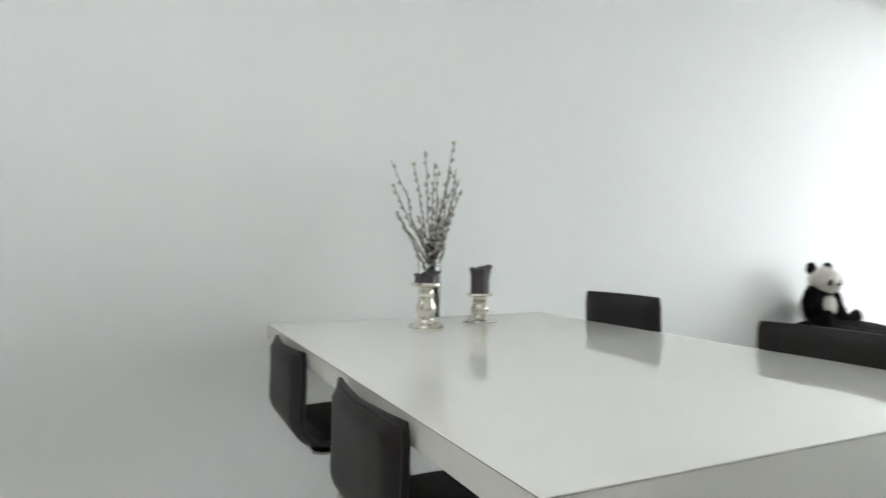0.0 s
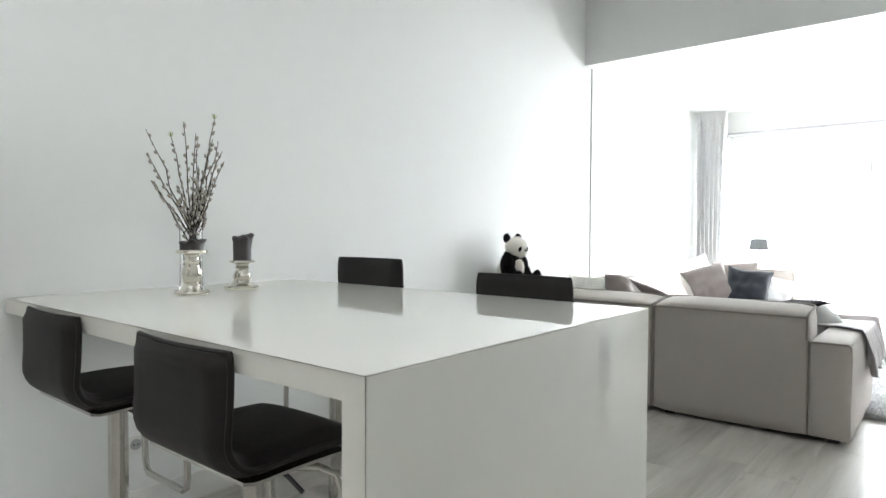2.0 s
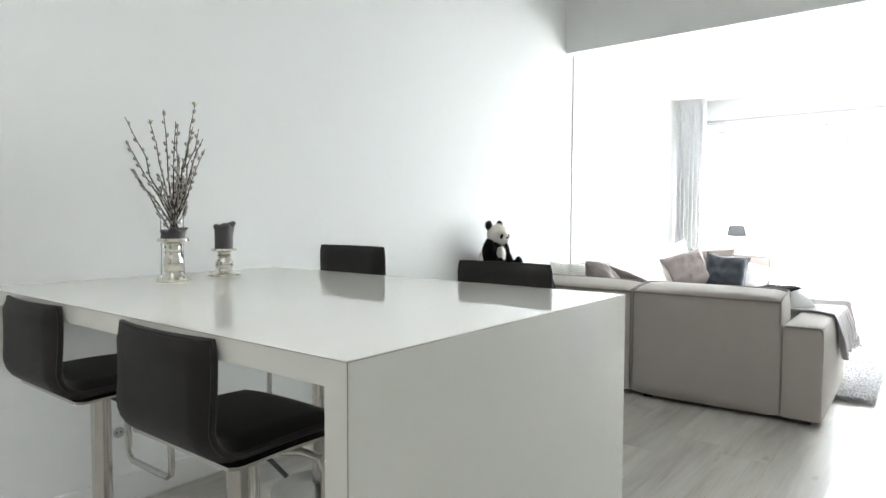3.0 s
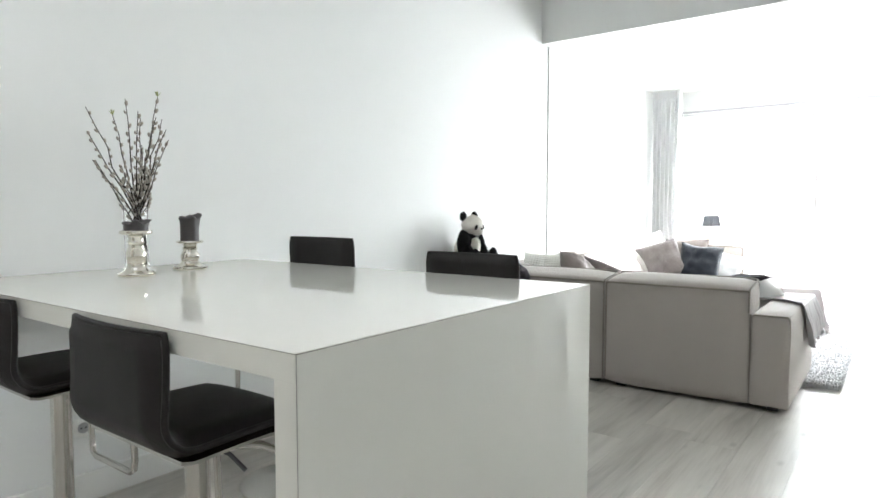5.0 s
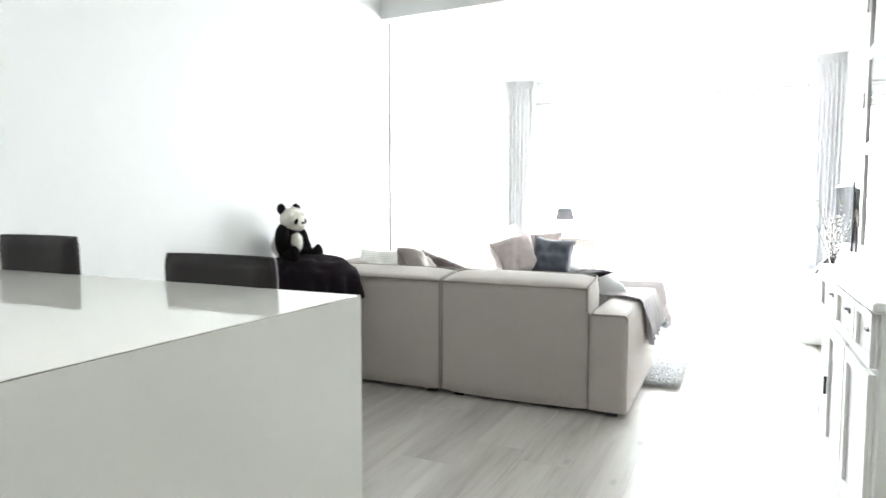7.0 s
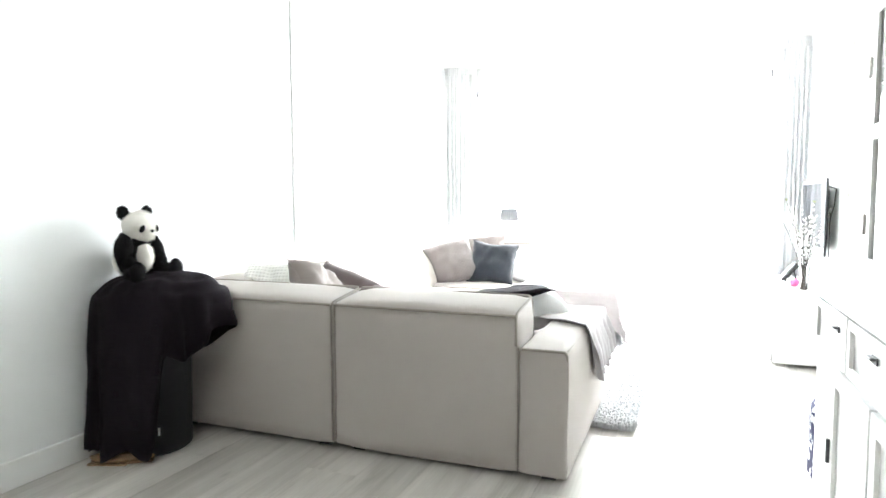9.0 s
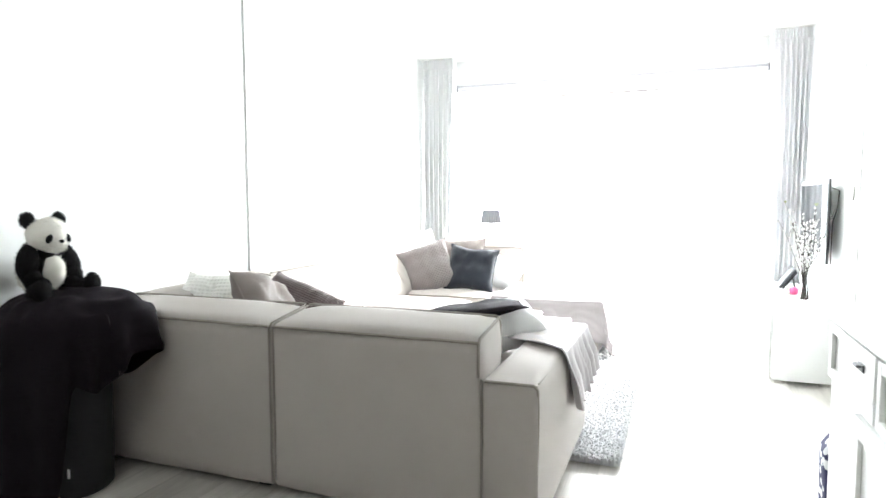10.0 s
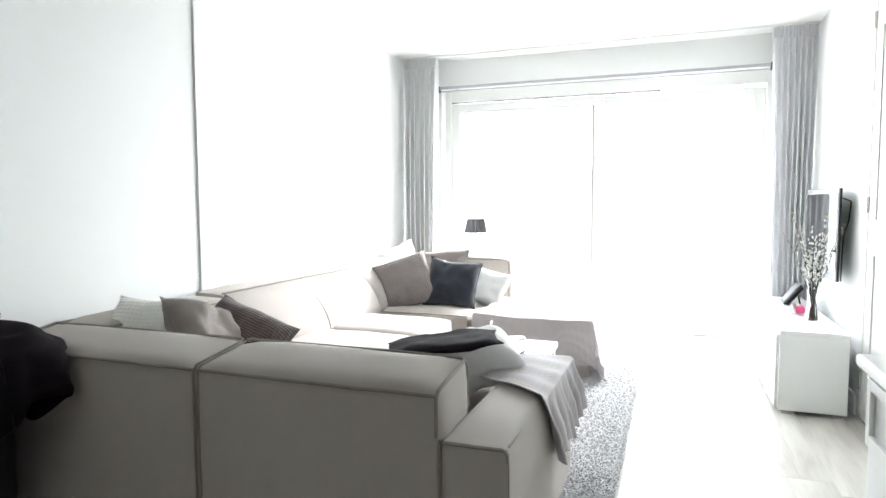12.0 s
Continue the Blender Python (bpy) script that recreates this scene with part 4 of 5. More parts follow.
pillow("large white cushion propped in the sofa corner", CUSHION_PLAIN, (0.24, 7.28, 0.645), (0.44, 0.44, 0.14), (68, 20, 30), 10)

# low table hidden behind the sofa, with a jar and an ornament
tab = thing("coffee_table", "low white coffee table standing on the rug", "table")
part("tabletop", boxed(1.42, 1.84, 5.40, 6.05, 0.365, 0.40, 0.006), WOODWORK, tab)
for x in (1.455, 1.805):
    for y in (5.44, 6.0):
        part("leg", boxed(x - 0.025, x + 0.025, y - 0.025, y + 0.025, 0.03, 0.365, 0.004), WOODWORK, tab)
jar = thing("glass_jar", "clear glass candle jar on the low table", "jar", (1.70, 5.60, 0.402))
part("jar_body", lathe(bmesh.new(), [(0.001, 0), (0.045, 0), (0.052, 0.012), (0.052, 0.07), (0.042, 0.09), (0.042, 0.108), (0.038, 0.108), (0.038, 0.09), (0.048, 0.068), (0.048, 0.012), (0.001, 0.008)], sides=28), GLASS, jar)
part("rim", lathe(bmesh.new(), [(0.0425, 0.094), (0.0455, 0.096), (0.0455, 0.104), (0.0425, 0.106)], sides=28), GLASS, jar)
orn = thing("table_ornament", "small red flower ornament with a clear stem", "ornament", (1.54, 5.68, 0.402))
bm = bmesh.new()
for i in range(7):
    a = i * 0.9
    ball(bm, (0.018 * math.cos(a), 0.018 * math.sin(a), 0.085), (0.014, 0.014, 0.009), 8)
part("petals", bm, RED, orn)
part("stem", lathe(bmesh.new(), [(0.001, 0), (0.03, 0), (0.03, 0.006), (0.005, 0.012), (0.005, 0.15), (0.008, 0.155), (0.008, 0.165), (0.001, 0.17)], sides=14), GLASS, orn)

# shaggy rug: a woven back and many tufts
rug = thing("rug", "thick pale grey shaggy rug on the floor", "rug")
part("backing", boxed(1.06, 2.255, 4.745, 6.99, 0.001, 0.022), SHAG, rug)
rng = np.random.default_rng(3)
verts, faces = [], []
for i in range(52000):
    x = 2.262 - 0.62 * rng.random() ** 1.2
    y = 4.735 + 2.26 * rng.random()
    a, h, lean = rng.random() * 6.283, 0.028 + 0.022 * rng.random(), 0.034 * rng.random()
    w = 0.0034 + 0.0026 * rng.random()
    ca, sa, b = math.cos(a), math.sin(a), len(verts)
    dx, dy = lean * math.cos(a + 1.3), lean * math.sin(a + 1.3)
    verts += [(x - w * ca, y - w * sa, 0.01), (x + w * ca, y + w * sa, 0.01), (x + w * ca + dx * 0.5, y + w * sa + dy * 0.5, 0.01 + h * 0.75), (x - w * ca + dx * 0.5, y - w * sa + dy * 0.5, 0.01 + h * 0.75), (x + dx, y + dy, 0.006 + h * (0.95 - lean * 8))]
    faces += [(b, b + 1, b + 2, b + 3), (b + 3, b + 2, b + 4)]
me = bpy.data.meshes.new("shag")
me.from_pydata(verts, [], faces)
me.materials.append(SHAG)
pile = new("shag", me)
pile.parent = rug
tagged(pile, "long soft grey yarn tufts", kind="stuff")

# ---- hamper under a blanket, with the toy on top ----
HX, HY = 0.170, 3.775
bm = lathe(bmesh.new(), [(0.001, 0.004), (0.165, 0.004), (0.172, 0.012), (0.178, 0.40), (0.180, 0.75), (0.174, 0.755), (0.172, 0.74), (0.001, 0.735)], (HX, HY, 0), 48)
ham = thing("laundry_hamper", "dark cloth-covered round hamper standing by the wall", "hamper")
part("body", bm, BASKET, ham)
part("care_tag", boxed(0.311, 0.321, 3.669, 3.673, 0.10, 0.135), CUSHION_PLAIN, ham, "tiny white sewn-in tag")
rows = []
front, right = math.atan2(-0.66, 0.75), math.atan2(0.75, 0.66)


def gap(a, b):
    return (a - b + math.pi) % (2 * math.pi) - math.pi


N = 120
for i in range(41):
    s = i / 40
    row = []
    for j in range(N + 1):
        a = 2 * math.pi * j / N
        g = gap(a, front)
        k = max(0, min(1, (g + 0.10) / 0.35))
        k = k * k * (3 - 2 * k)
        k2 = 1 - max(0, min(1, (g - 2.2) / 0.6))
        hem = 0.045 + 0.40 * k * k2 + 0.13 * math.exp(-((g - 1.15) / 0.4) ** 2) + 0.02 * math.sin(a * 9)
        lobe = math.exp(-(gap(a, right - 0.2) / 0.62) ** 2)
        rim = 0.212 + 0.13 * lobe + 0.022 * math.exp(-(gap(a, -1.75) / 0.7) ** 2)
        top = 0.810 + 0.012 * lobe
        if s < 0.4:
            q = s / 0.4
            r, z = rim * q, top - 0.085 * q ** 3 + 0.028 * noise.noise((q * 4 * math.cos(a), q * 4 * math.sin(a), 1)) * q + 0.010 * lobe * q * math.sin(q * 14 + a * 5)
        else:
            q = (s - 0.4) / 0.6
            r = rim + 0.035 * q ** 0.5 * (1 - lobe) + 0.055 * lobe * q ** 0.5
            z = (top - 0.085) + (hem - top + 0.085) * q
            amp = 0.022 * q ** 0.7
            r += 0.010 * q ** 0.5 * noise.noise((a * 4, q * 5, 3)) + amp * math.sin(a * 13 + 2.0 * math.sin(a * 3) + q * 0.8) + 0.012 * q * noise.noise((math.cos(a) * 2, math.sin(a) * 2, q * 3))
        x, y = HX + r * math.cos(a), HY + r * math.sin(a)
        x = max(x, 0.006 + 0.012 * q if s >= 0.4 else 0.006)
        if z < 0.70:
            y = min(y, 3.985 - 0.01 * math.sin(a * 7) ** 2)
        row.append((x, y, z))
    rows.append(row)
bm = sheet(bmesh.new(), rows)
bmesh.ops.remove_doubles(bm, verts=bm.verts, dist=0.0003)
cloth = solid("blanket", bm, BLACKCLOTH, "large black blanket draped over a hamper", "blanket")
cloth.data.flip_normals()

# plush toy, one mesh
bm = bmesh.new()
bald = bm.faces.layers.int.new("bald")   # eyes and nose carry no fur


def lump(centre, size, black, turn=None, seg=20):
    for f in ball(bm, centre, size, seg, turn, 0.05, 3.0):
        f.material_index = 1 if black else 0
        f[bald] = size[0] < 0.010


def tilt(x, y, z):
    return Euler((radians(x), radians(y), radians(z))).to_matrix()


lump((0.0, 0, 0.095), (0.070, 0.078, 0.095), True)
lump((-0.040, 0, 0.070), (0.050, 0.070, 0.066), False)
lump((0.046, 0.002, 0.094), (0.050, 0.044, 0.064), False)
lump((0.012, 0, 0.165), (0.056, 0.072, 0.034), True)
lump((0.034, 0, 0.228), (0.068, 0.077, 0.063), False, seg=26)
lump((0.082, 0, 0.203), (0.028, 0.033, 0.024), False)
lump((0.072, 0, 0.186), (0.024, 0.036, 0.014), False)
for s in (-1, 1):
    lump((0.000, s * 0.058, 0.284), (0.013, 0.026, 0.026), True, tilt(s * -30, 0, 0))
    lump((0.091, s * 0.034, 0.222), (0.0095, 0.012, 0.019), True, tilt(s * 28, 0, 0))
    lump((0.026, s * 0.074, 0.134), (0.042, 0.037, 0.070), True, tilt(s * 20, -18, 0))
    lump((0.060, s * 0.078, 0.074), (0.036, 0.028, 0.036), True)
    lump((0.080, s * 0.060, 0.052), (0.030, 0.024, 0.024), True)
    lump((0.085, s * 0.076, 0.032), (0.062, 0.036, 0.034), True, tilt(0, 0, s * 22))
    lump((0.140, s * 0.096, 0.042), (0.024, 0.034, 0.042), True)
lump((0.109, 0, 0.212), (0.006, 0.010, 0.007), True, seg=10)
bmesh.ops.recalc_face_normals(bm, faces=bm.faces)
rnd = random.Random(8)
for f in list(bm.faces):
    c, n = f.calc_center_median(), f.normal
    if f[bald] or f.calc_area() < 4e-6:
        continue
    for q in range(4):
        base = c + Vector((rnd.uniform(-1, 1), rnd.uniform(-1, 1), rnd.uniform(-1, 1))) * 0.005
        d = (n + Vector((rnd.uniform(-1, 1), rnd.uniform(-1, 1), rnd.uniform(-1.2, 0.6))) * 0.7).normalized()
        side = d.orthogonal().normalized() * 0.0014
        t = bm.faces.new([bm.verts.new(base + side), bm.verts.new(base - side), bm.verts.new(base + d * rnd.uniform(0.004, 0.008))])
        t.material_index = f.material_index
me = bpy.data.meshes.new("plush_panda")
bm.to_mesh(me)
bm.free()
me.materials.append(FUR_WHITE)
me.materials.append(FUR_BLACK)
me.shade_smooth()
toy = tagged(new("plush_panda", me), "black and white plush panda sitting on a blanket", "plush toy")
toy.matrix_basis = pose(0.100, 3.768, 0.789, 0, 3, -4) @ Matrix.Scale(1.06, 4)

# slippers by the hamper
for i, (x, y, r) in enumerate(((0.16, 3.545, 20), (0.235, 3.60, 38))):
    sl = thing("slipper", "crumpled tan leather slipper on the floor", "slipper", (x, y, 0), r, "slippers by the hamper")
    bm = bmesh.new()
    ball(bm, (0, 0, 0.022), (0.085, 0.036, 0.022), 18, None, 0.25, 3)
    part("upper", bm, TAN, sl)
    part("sole", boxed(-0.085, 0.085, -0.034, 0.034, 0.0, 0.008, 0.003), TAN, sl)

# ---- by the garden door ----


def curtain(x0, x1, label, seed, gather=0.0):
    c = thing("curtain", label, "curtain", group="curtains at the garden door")
    nx, nz = 110, 26
    rows = []
    mid = (x0 + x1) / 2
    for i in range(nz + 1):
        k = i / nz
        z = 2.475 - (2.475 - 0.03) * k
        row = []
        for j in range(nx + 1):
            t = j / nx
            squeeze = 1 - gather * math.sin(min(1, k * 1.15) * math.pi * 0.6)
            x = mid + (x0 + (x1 - x0) * t - mid) * squeeze
            amp = 0.024 + 0.026 * min(1, k * 3)
            ph = t * 2 * math.pi * 7 + seed + 0.9 * math.sin(t * 5 + seed) + 0.35 * k * noise.noise((t * 2.5, k * 1.0, seed))
            row.append((x + 0.009 * math.sin(ph * 2), 7.915 + amp * (math.sin(ph) + 0.22 * math.sin(ph * 0.5 + 1)) + 0.004 * noise.noise((t * 4, k * 1.5, seed)), z))
        rows.append(row)
    part("cloth", sheet(bmesh.new(), rows, 0.003), CURTAIN, c)
    rows = []
    for i in range(7):
        z = 2.558 - 0.083 * i / 6
        rows.append([(x0 - 0.004 + (x1 - x0 + 0.008) * j / nx, 7.912 + 0.011 * math.sin(j / nx * 2 * math.pi * 16 + seed) + 0.004 * math.sin(j), z) for j in range(nx + 1)])
    part("pleated_heading", sheet(bmesh.new(), rows, 0.004), CURTAIN, c, "gathered pleat tape")
    return c


curtain(0.034, 0.374, "light grey curtain gathered at the wall", 1.0, 0.10)
curtain(3.150, 3.452, "light grey curtain gathered at the wall", 2.6, 0.14)
structure("curtain_track", boxed(0.01, W - 0.01, 7.90, 7.93, LOW - 0.016, LOW - 0.001, 0.003), WOODWORK, "slim white curtain track on the ceiling", "curtain rail")
bl = thing("roller_blind", "rolled-up grey blind in a slim cassette over the door", "blind")
part("cassette", boxed(0.36, 3.155, 8.01, 8.05, 2.290, 2.314, 0.004), SILVER, bl)
part("bottom_bar", boxed(0.37, 3.145, 8.02, 8.04, 2.264, 2.277, 0.003), SILVER, bl)
for x in (0.352, 3.157):
    part("end_cap", boxed(x - 0.004, x + 0.006, 8.005, 8.055, 2.26, 2.32, 0.002), DARK_METAL, bl)
for x in (0.5, 3.0):
    part("bracket", boxed(x - 0.015, x + 0.015, 8.051, D1, 2.293, 2.311), SILVER, bl)

lamp = thing("floor_lamp", "slim floor lamp with a smoked pleated shade", "floor lamp", (0.735, 7.95, 0))
bm, rows = bmesh.new(), []
for z, r in ((0.944, 0.103), (0.946, 0.104), (1.072, 0.078), (1.074, 0.077)):
    rows.append([((r + 0.0045 * (-1) ** j) * math.cos(2 * math.pi * j / 56), (r + 0.0045 * (-1) ** j) * math.sin(2 * math.pi * j / 56), z) for j in range(57)])
part("shade", sheet(bm, rows, 0.002), SHADE, lamp, "smoked pleated shade")
part("stand", lathe(bmesh.new(), [(0.007, 0.015), (0.007, 1.06), (0.012, 1.065), (0.012, 1.075), (0.001, 1.078)], sides=14), WOODWORK, lamp)
part("base", lathe(bmesh.new(), [(0.11, 0), (0.112, 0.008), (0.02, 0.018)], sides=32), WOODWORK, lamp)
bm = bmesh.new()
for a in range(3):
    tube(bm, [(0.007 * math.cos(a * 2.09), 0.007 * math.sin(a * 2.09), 1.066), (0.075 * math.cos(a * 2.09), 0.075 * math.sin(a * 2.09), 1.070)], 0.002, 6)
part("shade_spider", bm, STEEL, lamp)

rad = thing("radiator", "low white column radiator in front of the window", "radiator")
for i in range(16):
    part("column", boxed(0.95 + i * 0.042, 0.975 + i * 0.042, 8.02, 8.10, 0.10, 0.53, 0.008), WOODWORK, rad)
for z in (0.13, 0.48):
    part("header_pipe", tube(bmesh.new(), [(0.95, 8.06, z), (1.605, 8.06, z)], 0.012, 10), WOODWORK, rad)
for x in (1.0, 1.56):
    part("foot", boxed(x - 0.01, x + 0.01, 8.03, 8.09, 0.0, 0.11), WOODWORK, rad)

# ---- television side ----
tv_unit = thing("tv_cabinet", "low white gloss television cabinet against the wall", "tv cabinet")
CX0, CX1, CY0, CY1, CZ0, CZ1 = 3.048, 3.395, 6.385, 7.86, 0.022, 0.482
bm = bmesh.new()
box(bm, CX0, CX1, CY0, CY0 + 0.022, CZ0, CZ1 - 0.022, 0.002)
part("side_panel", bm, GLOSS_WHITE, tv_unit)
part("side_panel", boxed(CX0, CX1, CY1 - 0.022, CY1, CZ0, CZ1 - 0.022, 0.002), GLOSS_WHITE, tv_unit)
part("top_panel", boxed(CX0, CX1, CY0, CY1, CZ1 - 0.0215, CZ1, 0.002), GLOSS_WHITE, tv_unit)
part("bottom_panel", boxed(CX0 + 0.01, CX1, CY0 + 0.022, CY1 - 0.022, CZ0, CZ0 + 0.02), GLOSS_WHITE, tv_unit)
part("back_panel", boxed(CX1 - 0.01, CX1, CY0 + 0.022, CY1 - 0.022, CZ0 + 0.02, CZ1 - 0.022), GLOSS_WHITE, tv_unit)
for i in range(3):
    a = CY0 + 0.03 + i * 0.472
    d = part("drawer_front", boxed(CX0 - 0.016, CX0 + 0.002, a, a + 0.466, CZ0 + 0.006, CZ1 - 0.025, 0.002), GLOSS_WHITE, tv_unit)
    part("handle", boxed(CX0 - 0.026, CX0 - 0.016, a + 0.02, a + 0.446, CZ1 - 0.06, CZ1 - 0.05, 0.002), STEEL, d)
for x in (CX0 + 0.05, CX1 - 0.05):
    for y in (CY0 + 0.03, CY1 - 0.06):
        part("foot", boxed(x - 0.028, x + 0.028, y - 0.02, y + 0.03, 0.0, CZ0), STEEL, tv_unit)

tv = thing("television", "flat television on a swivel wall bracket", "television", (3.388, 6.72, 0), 0.5)
part("case", boxed(0.0, 0.012, 0.0, 0.91, 0.736, 1.300, 0.004), PLASTIC, tv)
part("rear_cover", boxed(0.0125, 0.036, 0.10, 0.81, 0.80, 1.22, 0.008), PLASTIC, tv)
part("bezel", boxed(-0.006, -0.0005, 0.0, 0.91, 0.736, 1.300, 0.002), BEZEL, tv)
part("screen", boxed(-0.0085, -0.0065, 0.026, 0.884, 0.80, 1.268, 0.0005), SCREEN, tv, "dark glossy screen")
part("wall_bracket", boxed(0.036, 0.062, 0.36, 0.55, 0.95, 1.13, 0.003), DARK_METAL, tv)
part("bracket_arm", tube(bmesh.new(), [(0.06, 0.45, 1.04), (0.075, 0.36, 1.04), (0.082, 0.28, 1.04)], 0.012, 8), DARK_METAL, tv)
part("cable", tube(bmesh.new(), [(0.036, 0.10, 1.24), (0.065, 0.03, 1.22), (0.06, 0.05, 1.10), (0.045, 0.08, 1.02), (0.05, 0.12, 0.95), (0.065, 0.2, 0.72)], 0.004, 6), PLASTIC, tv)

willow("willow_vase", "flared glass vase of pussy willow on the cabinet", (3.265, 6.70, CZ1), 0.655, 0.23, 15, 11, 0.036, 0.27, flat=1.0, flared=True, fluff=1.1, bloom=WHITE_CATKIN)
part("water", lathe(bmesh.new(), [(0.001, 0.016), (0.016, 0.016), (0.014, 0.06), (0.001, 0.06)], sides=20), WATER, bpy.data.objects["willow_vase.001"])
pf = thing("photo_frame", "dark photo frame leaning back on its stand", "photo frame", (3.215, 7.50, CZ1), -3)


def leaning(x0, x1, y, z0, z1):
    bm = boxed(x0, x1, -y, y, z0, z1, 0.003)
    bmesh.ops.rotate(bm, cent=(0, 0, 0), matrix=Matrix.Rotation(radians(36), 3, "Y"), verts=bm.verts)
    return bm


part("frame", leaning(-0.009, 0.007, 0.11, 0.006, 0.185), PLASTIC, pf)
part("picture", leaning(-0.012, -0.0095, 0.09, 0.025, 0.165), DARK_METAL, pf, "dull dark picture")
part("back_board", leaning(0.018, 0.028, 0.10, -0.008, 0.175), PLASTIC, pf)
part("stand", tube(bmesh.new(), [(0.095, 0, 0.09), (0.115, 0, 0.003)], 0.005, 6), PLASTIC, pf)
pk = thing("toy_ball", "small bright pink rubber toy on the cabinet", "toy", (3.252, 7.02, CZ1 + 0.031))
bm = bmesh.new()
ball(bm, (0, 0, 0), (0.031, 0.031, 0.031), 20)
part("ball", bm, PINK, pk)
bm = bmesh.new()
ball(bm, (-0.034, 0.01, -0.006), (0.022, 0.024, 0.024), 14, None, 0.2, 3)
ball(bm, (-0.040, 0.0, 0.022), (0.016, 0.018, 0.014), 12, None, 0.2, 3)
part("tuft", bm, FUR_WHITE, pk, "white fluffy tuft")
part("base_ring", lathe(bmesh.new(), [(0.02, -0.031), (0.024, -0.028), (0.02, -0.024)], sides=16), CUSHION_PLAIN, pk)

# ---- dresser with a glazed top ----
HX0, HY0, HY1, HZ = 2.935, 2.91, 4.20, 0.838
dr = thing("dresser", "white country dresser with glazed upper doors", "dresser")
part("body", boxed(HX0, W - 0.02, HY0, HY1, 0.06, HZ - 0.033, 0.003), WOODWORK, dr)
part("plinth", boxed(HX0 + 0.012, W - 0.02, HY0 + 0.01, HY1 - 0.01, 0.0, 0.06), WOODWORK, dr)
part("counter", boxed(HX0 - 0.03, W - 0.02, HY0 - 0.03, HY1 + 0.02, HZ - 0.033, HZ, 0.010, 3), WOODWORK, dr, "white top board with a rounded edge")


def framed(parent, name, y0, y1, z0, z1, x, rail, handle=None):
    """A front with raised rails round a recessed panel, on the side that faces the room."""
    f = part(name, boxed(x - 0.008, x - 0.0005, y0, y1, z0, z1, 0.001), WOODWORK, parent)
    part("stile", boxed(x - 0.020, x - 0.008, y0, y0 + rail, z0, z1, 0.002), WOODWORK, f)
    part("stile", boxed(x - 0.020, x - 0.008, y1 - rail, y1, z0, z1, 0.002), WOODWORK, f)
    part("rail", boxed(x - 0.020, x - 0.008, y0 + rail, y1 - rail, z0, z0 + rail, 0.002), WOODWORK, f)
    part("rail", boxed(x - 0.020, x - 0.008, y0 + rail, y1 - rail, z1 - rail, z1, 0.002), WOODWORK, f)
    if handle:
        y, z = handle
        bm = boxed(x - 0.013, x - 0.0085, y - 0.024, y + 0.024, z - 0.010, z + 0.010, 0.002)
        box(bm, x - 0.026, x - 0.013, y - 0.020, y + 0.020, z + 0.001, z + 0.009, 0.003)
        part("cup_handle", bm, DARK_METAL, f, "small dark metal cup handle")
    return f


for a, b, grip in ((2.945, 3.225, 3.00), (3.245, 3.665, 3.42), (3.685, 4.150, 3.84)):
    framed(dr, "drawer", a, b, 0.632, 0.795, HX0, 0.028, (grip, 0.735))
for a, b in ((2.955, 3.395), (3.415, 3.850)):
    f = framed(dr, "cupboard_door", a, b, 0.085, 0.612, HX0, 0.05)
    if b > 3.8:
        part("hinge", tube(bmesh.new(), [(HX0 - 0.024, b - 0.016, 0.31), (HX0 - 0.024, b - 0.016, 0.385)], 0.007, 8), DARK_METAL, f)
UX = 3.075
part("upper_side", boxed(UX, W - 0.02, HY0 + 0.02, HY0 + 0.045, HZ, 2.14, 0.002), WOODWORK, dr)
part("upper_side", boxed(UX, W - 0.02, HY1 - 0.045, HY1 - 0.02, HZ, 2.14, 0.002), WOODWORK, dr)
part("upper_back", boxed(W - 0.035, W - 0.02, HY0 + 0.045, HY1 - 0.045, HZ, 2.14), WOODWORK, dr)
part("cornice", boxed(UX - 0.04, W - 0.02, HY0 - 0.01, HY1 + 0.01, 2.14, 2.20, 0.012, 3), WOODWORK, dr)
for z in (1.18, 1.50, 1.82):
    part("shelf", boxed(UX + 0.04, W - 0.036, HY0 + 0.046, HY1 - 0.046, z, z + 0.018), WOODWORK, dr)
for a, b in ((2.96, 3.55), (3.56, 4.15)):
    bm = bmesh.new()
    s = 0.052
    box(bm, UX - 0.022, UX - 0.001, a, a + s, HZ + 0.03, 2.135, 0.002)
    box(bm, UX - 0.022, UX - 0.001, b - s, b, HZ + 0.03, 2.135, 0.002)
    for z0, z1 in ((HZ + 0.03, 0.935), (1.335, 1.385), (1.75, 1.80), (2.085, 2.135)):
        box(bm, UX - 0.021, UX - 0.002, a + s, b - s, z0, z1, 0.002)
    gd = part("glazed_door", bm, WOODWORK, dr)
    for z0, z1 in ((0.935, 1.335), (1.385, 1.75), (1.80, 2.085)):
        part("pane", boxed(UX - 0.013, UX - 0.009, a + s, b - s, z0, z1), GLASS, gd)
    for z in (1.05, 1.58, 2.0):
        part("hinge", tube(bmesh.new(), [(UX - 0.026, b - 0.004, z - 0.035), (UX - 0.026, b - 0.004, z + 0.035)], 0.006, 8), STEEL, gd)
part("base_rail", boxed(UX - 0.012, UX + 0.03, HY0 + 0.046, HY1 - 0.046, HZ, HZ + 0.028, 0.002), WOODWORK, dr)
part("upper_top_panel", boxed(UX, W - 0.02, HY0 + 0.046, HY1 - 0.046, 2.12, 2.139), WOODWORK, dr)
pot = thing("flower_pot", "dark purple glazed pot on the dresser", "pot", (3.045, 3.16, HZ))
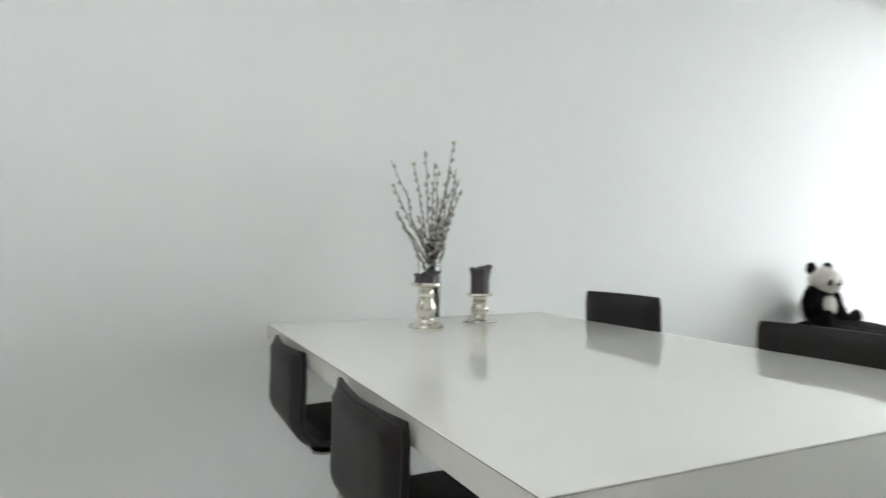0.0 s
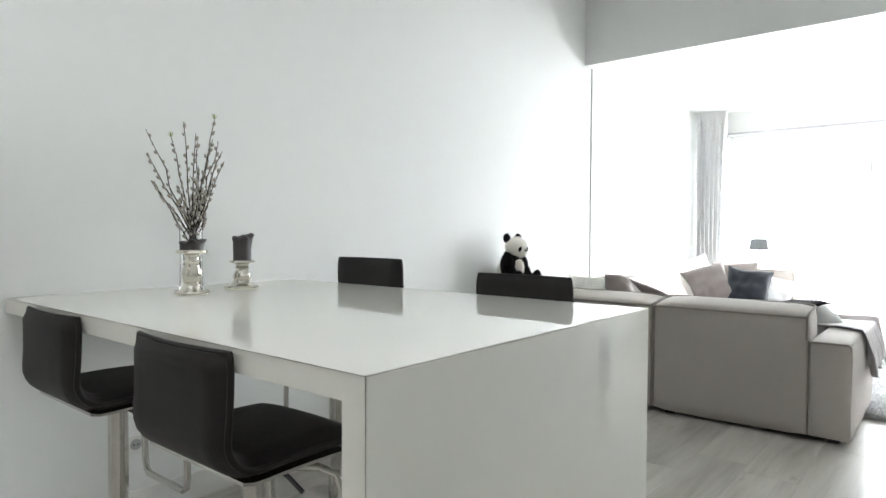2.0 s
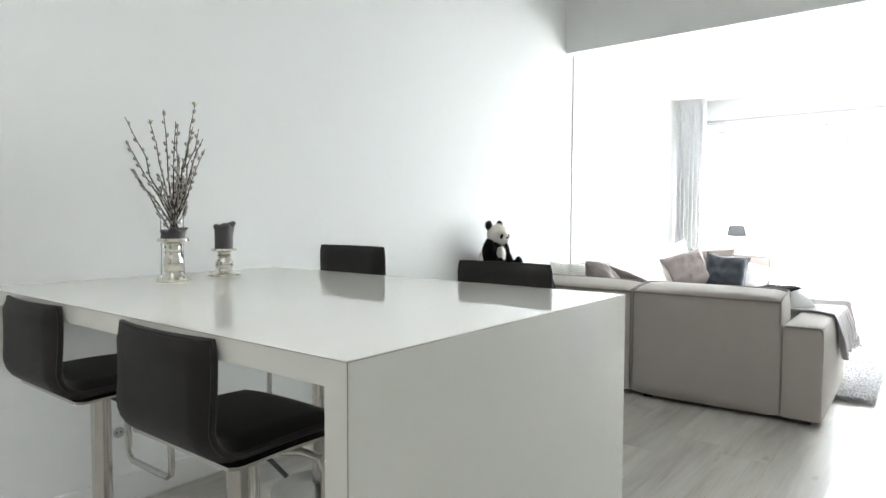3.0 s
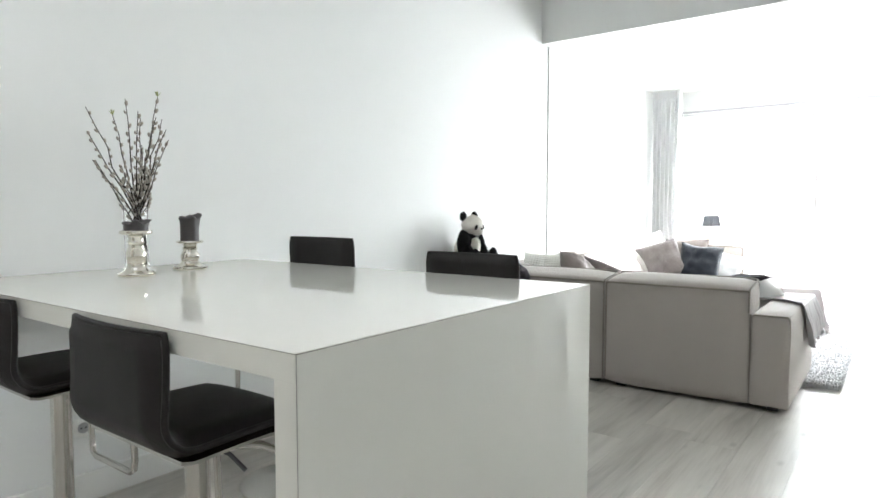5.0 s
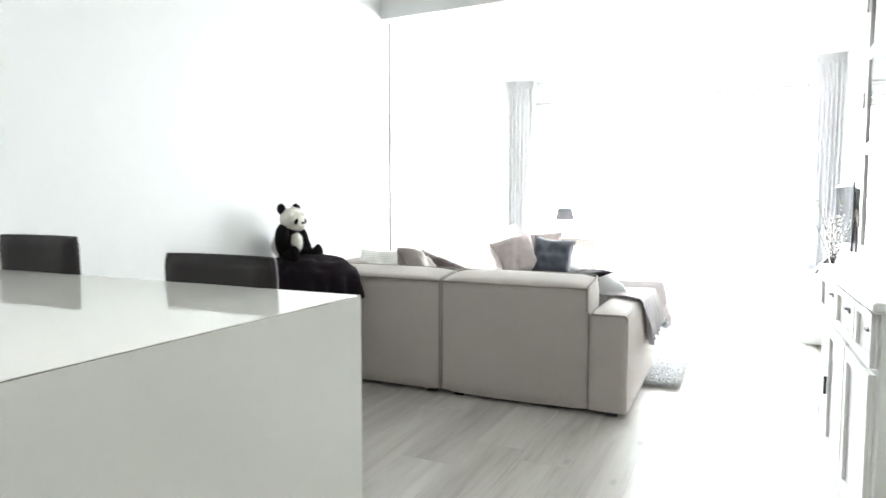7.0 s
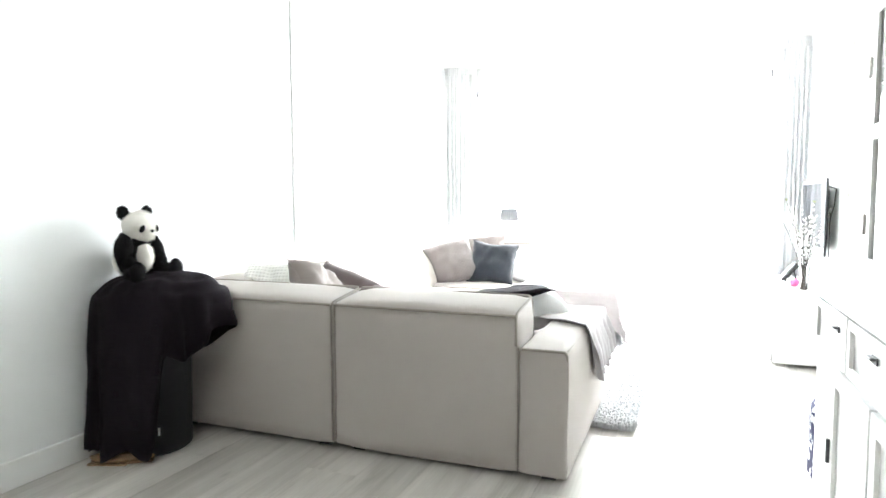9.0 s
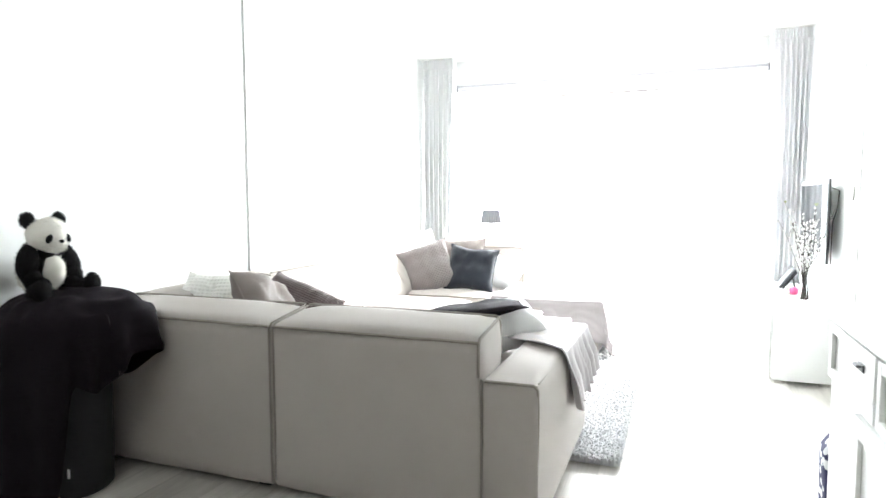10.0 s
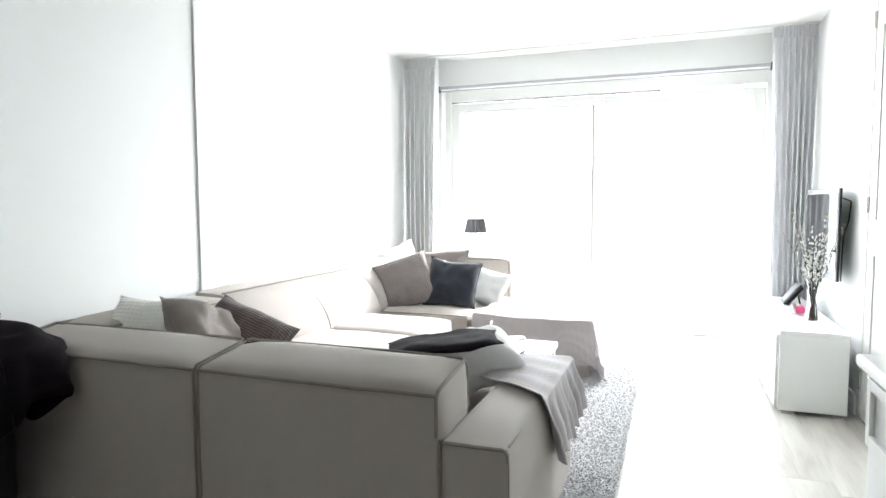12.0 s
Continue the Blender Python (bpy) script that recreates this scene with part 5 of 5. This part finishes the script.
part("pot_body", lathe(bmesh.new(), [(0.001, 0), (0.045, 0), (0.048, 0.01), (0.062, 0.125), (0.064, 0.13), (0.058, 0.13), (0.045, 0.02), (0.001, 0.015)], sides=30), PURPLE, pot)

bag = thing("shopping_bag", "dark patterned cloth bag standing beside the dresser", "bag")
bm = soft_box(bmesh.new(), 2.970, 3.20, 4.36, 4.50, 0.004, 0.34, 0.03, 0.015, seed=21, wrinkle=0.02)
part("bag_body", bm, PATTERN, bag)
for y in (4.39, 4.47):
    part("bag_handle", tube(bmesh.new(), [(3.01, y, 0.33), (3.02, y, 0.40), (3.08, y, 0.44), (3.13, y, 0.40), (3.14, y, 0.33)], 0.007, 6), PATTERN, bag)

# downlight in the lower ceiling
dl = thing("downlight", "small white recessed ceiling spotlight, switched off", "ceiling light", (0.95, 5.85, LOW))
part("bezel", lathe(bmesh.new(), [(0.045, 0.0), (0.045, -0.004), (0.034, -0.006), (0.032, 0.0)], sides=28), WOODWORK, dl)
part("lens", lathe(bmesh.new(), [(0.001, -0.003), (0.031, -0.003), (0.031, -0.001), (0.001, -0.001)], sides=24), SILVER, dl)

# ---- floor of planks ----
floor = structure("floor", boxed(-0.25, W + 0.25, D0 - 0.25, D1 + 0.35, -0.10, -0.012), SUBFLOOR, "light grey oak-look plank floor", "floor")
WIDE, LONG, made = 0.24, 1.38, {}
JOINT = {4: 3.82, 6: 3.44}   # where the end joints of these rows lie
rnd = random.Random(4)
for i in range(16):
    x, x1 = max(0.0, 0.025 + WIDE * (i - 1)), min(0.025 + WIDE * i, W)
    y = D0 - rnd.uniform(0.1, LONG * 0.9)
    if i - 1 in JOINT:
        y = JOINT[i - 1] - LONG * 5
    while y < D1 + 0.1:
        a, b = max(y, D0), min(y + LONG, D1 + 0.1)
        if b - a > 0.03:
            key = (round(x1 - x, 3), round(b - a, 2))
            if key not in made:
                made[key] = mesh_of("plank", boxed(0.0004, key[0] - 0.0004, 0.0004, key[1] - 0.0004, -0.011, 0.0, 0.0008, 1), PLANK, False)
            p = new("plank", made[key])
            p.parent = floor
            p.location = (x, a, 0)
        y += LONG
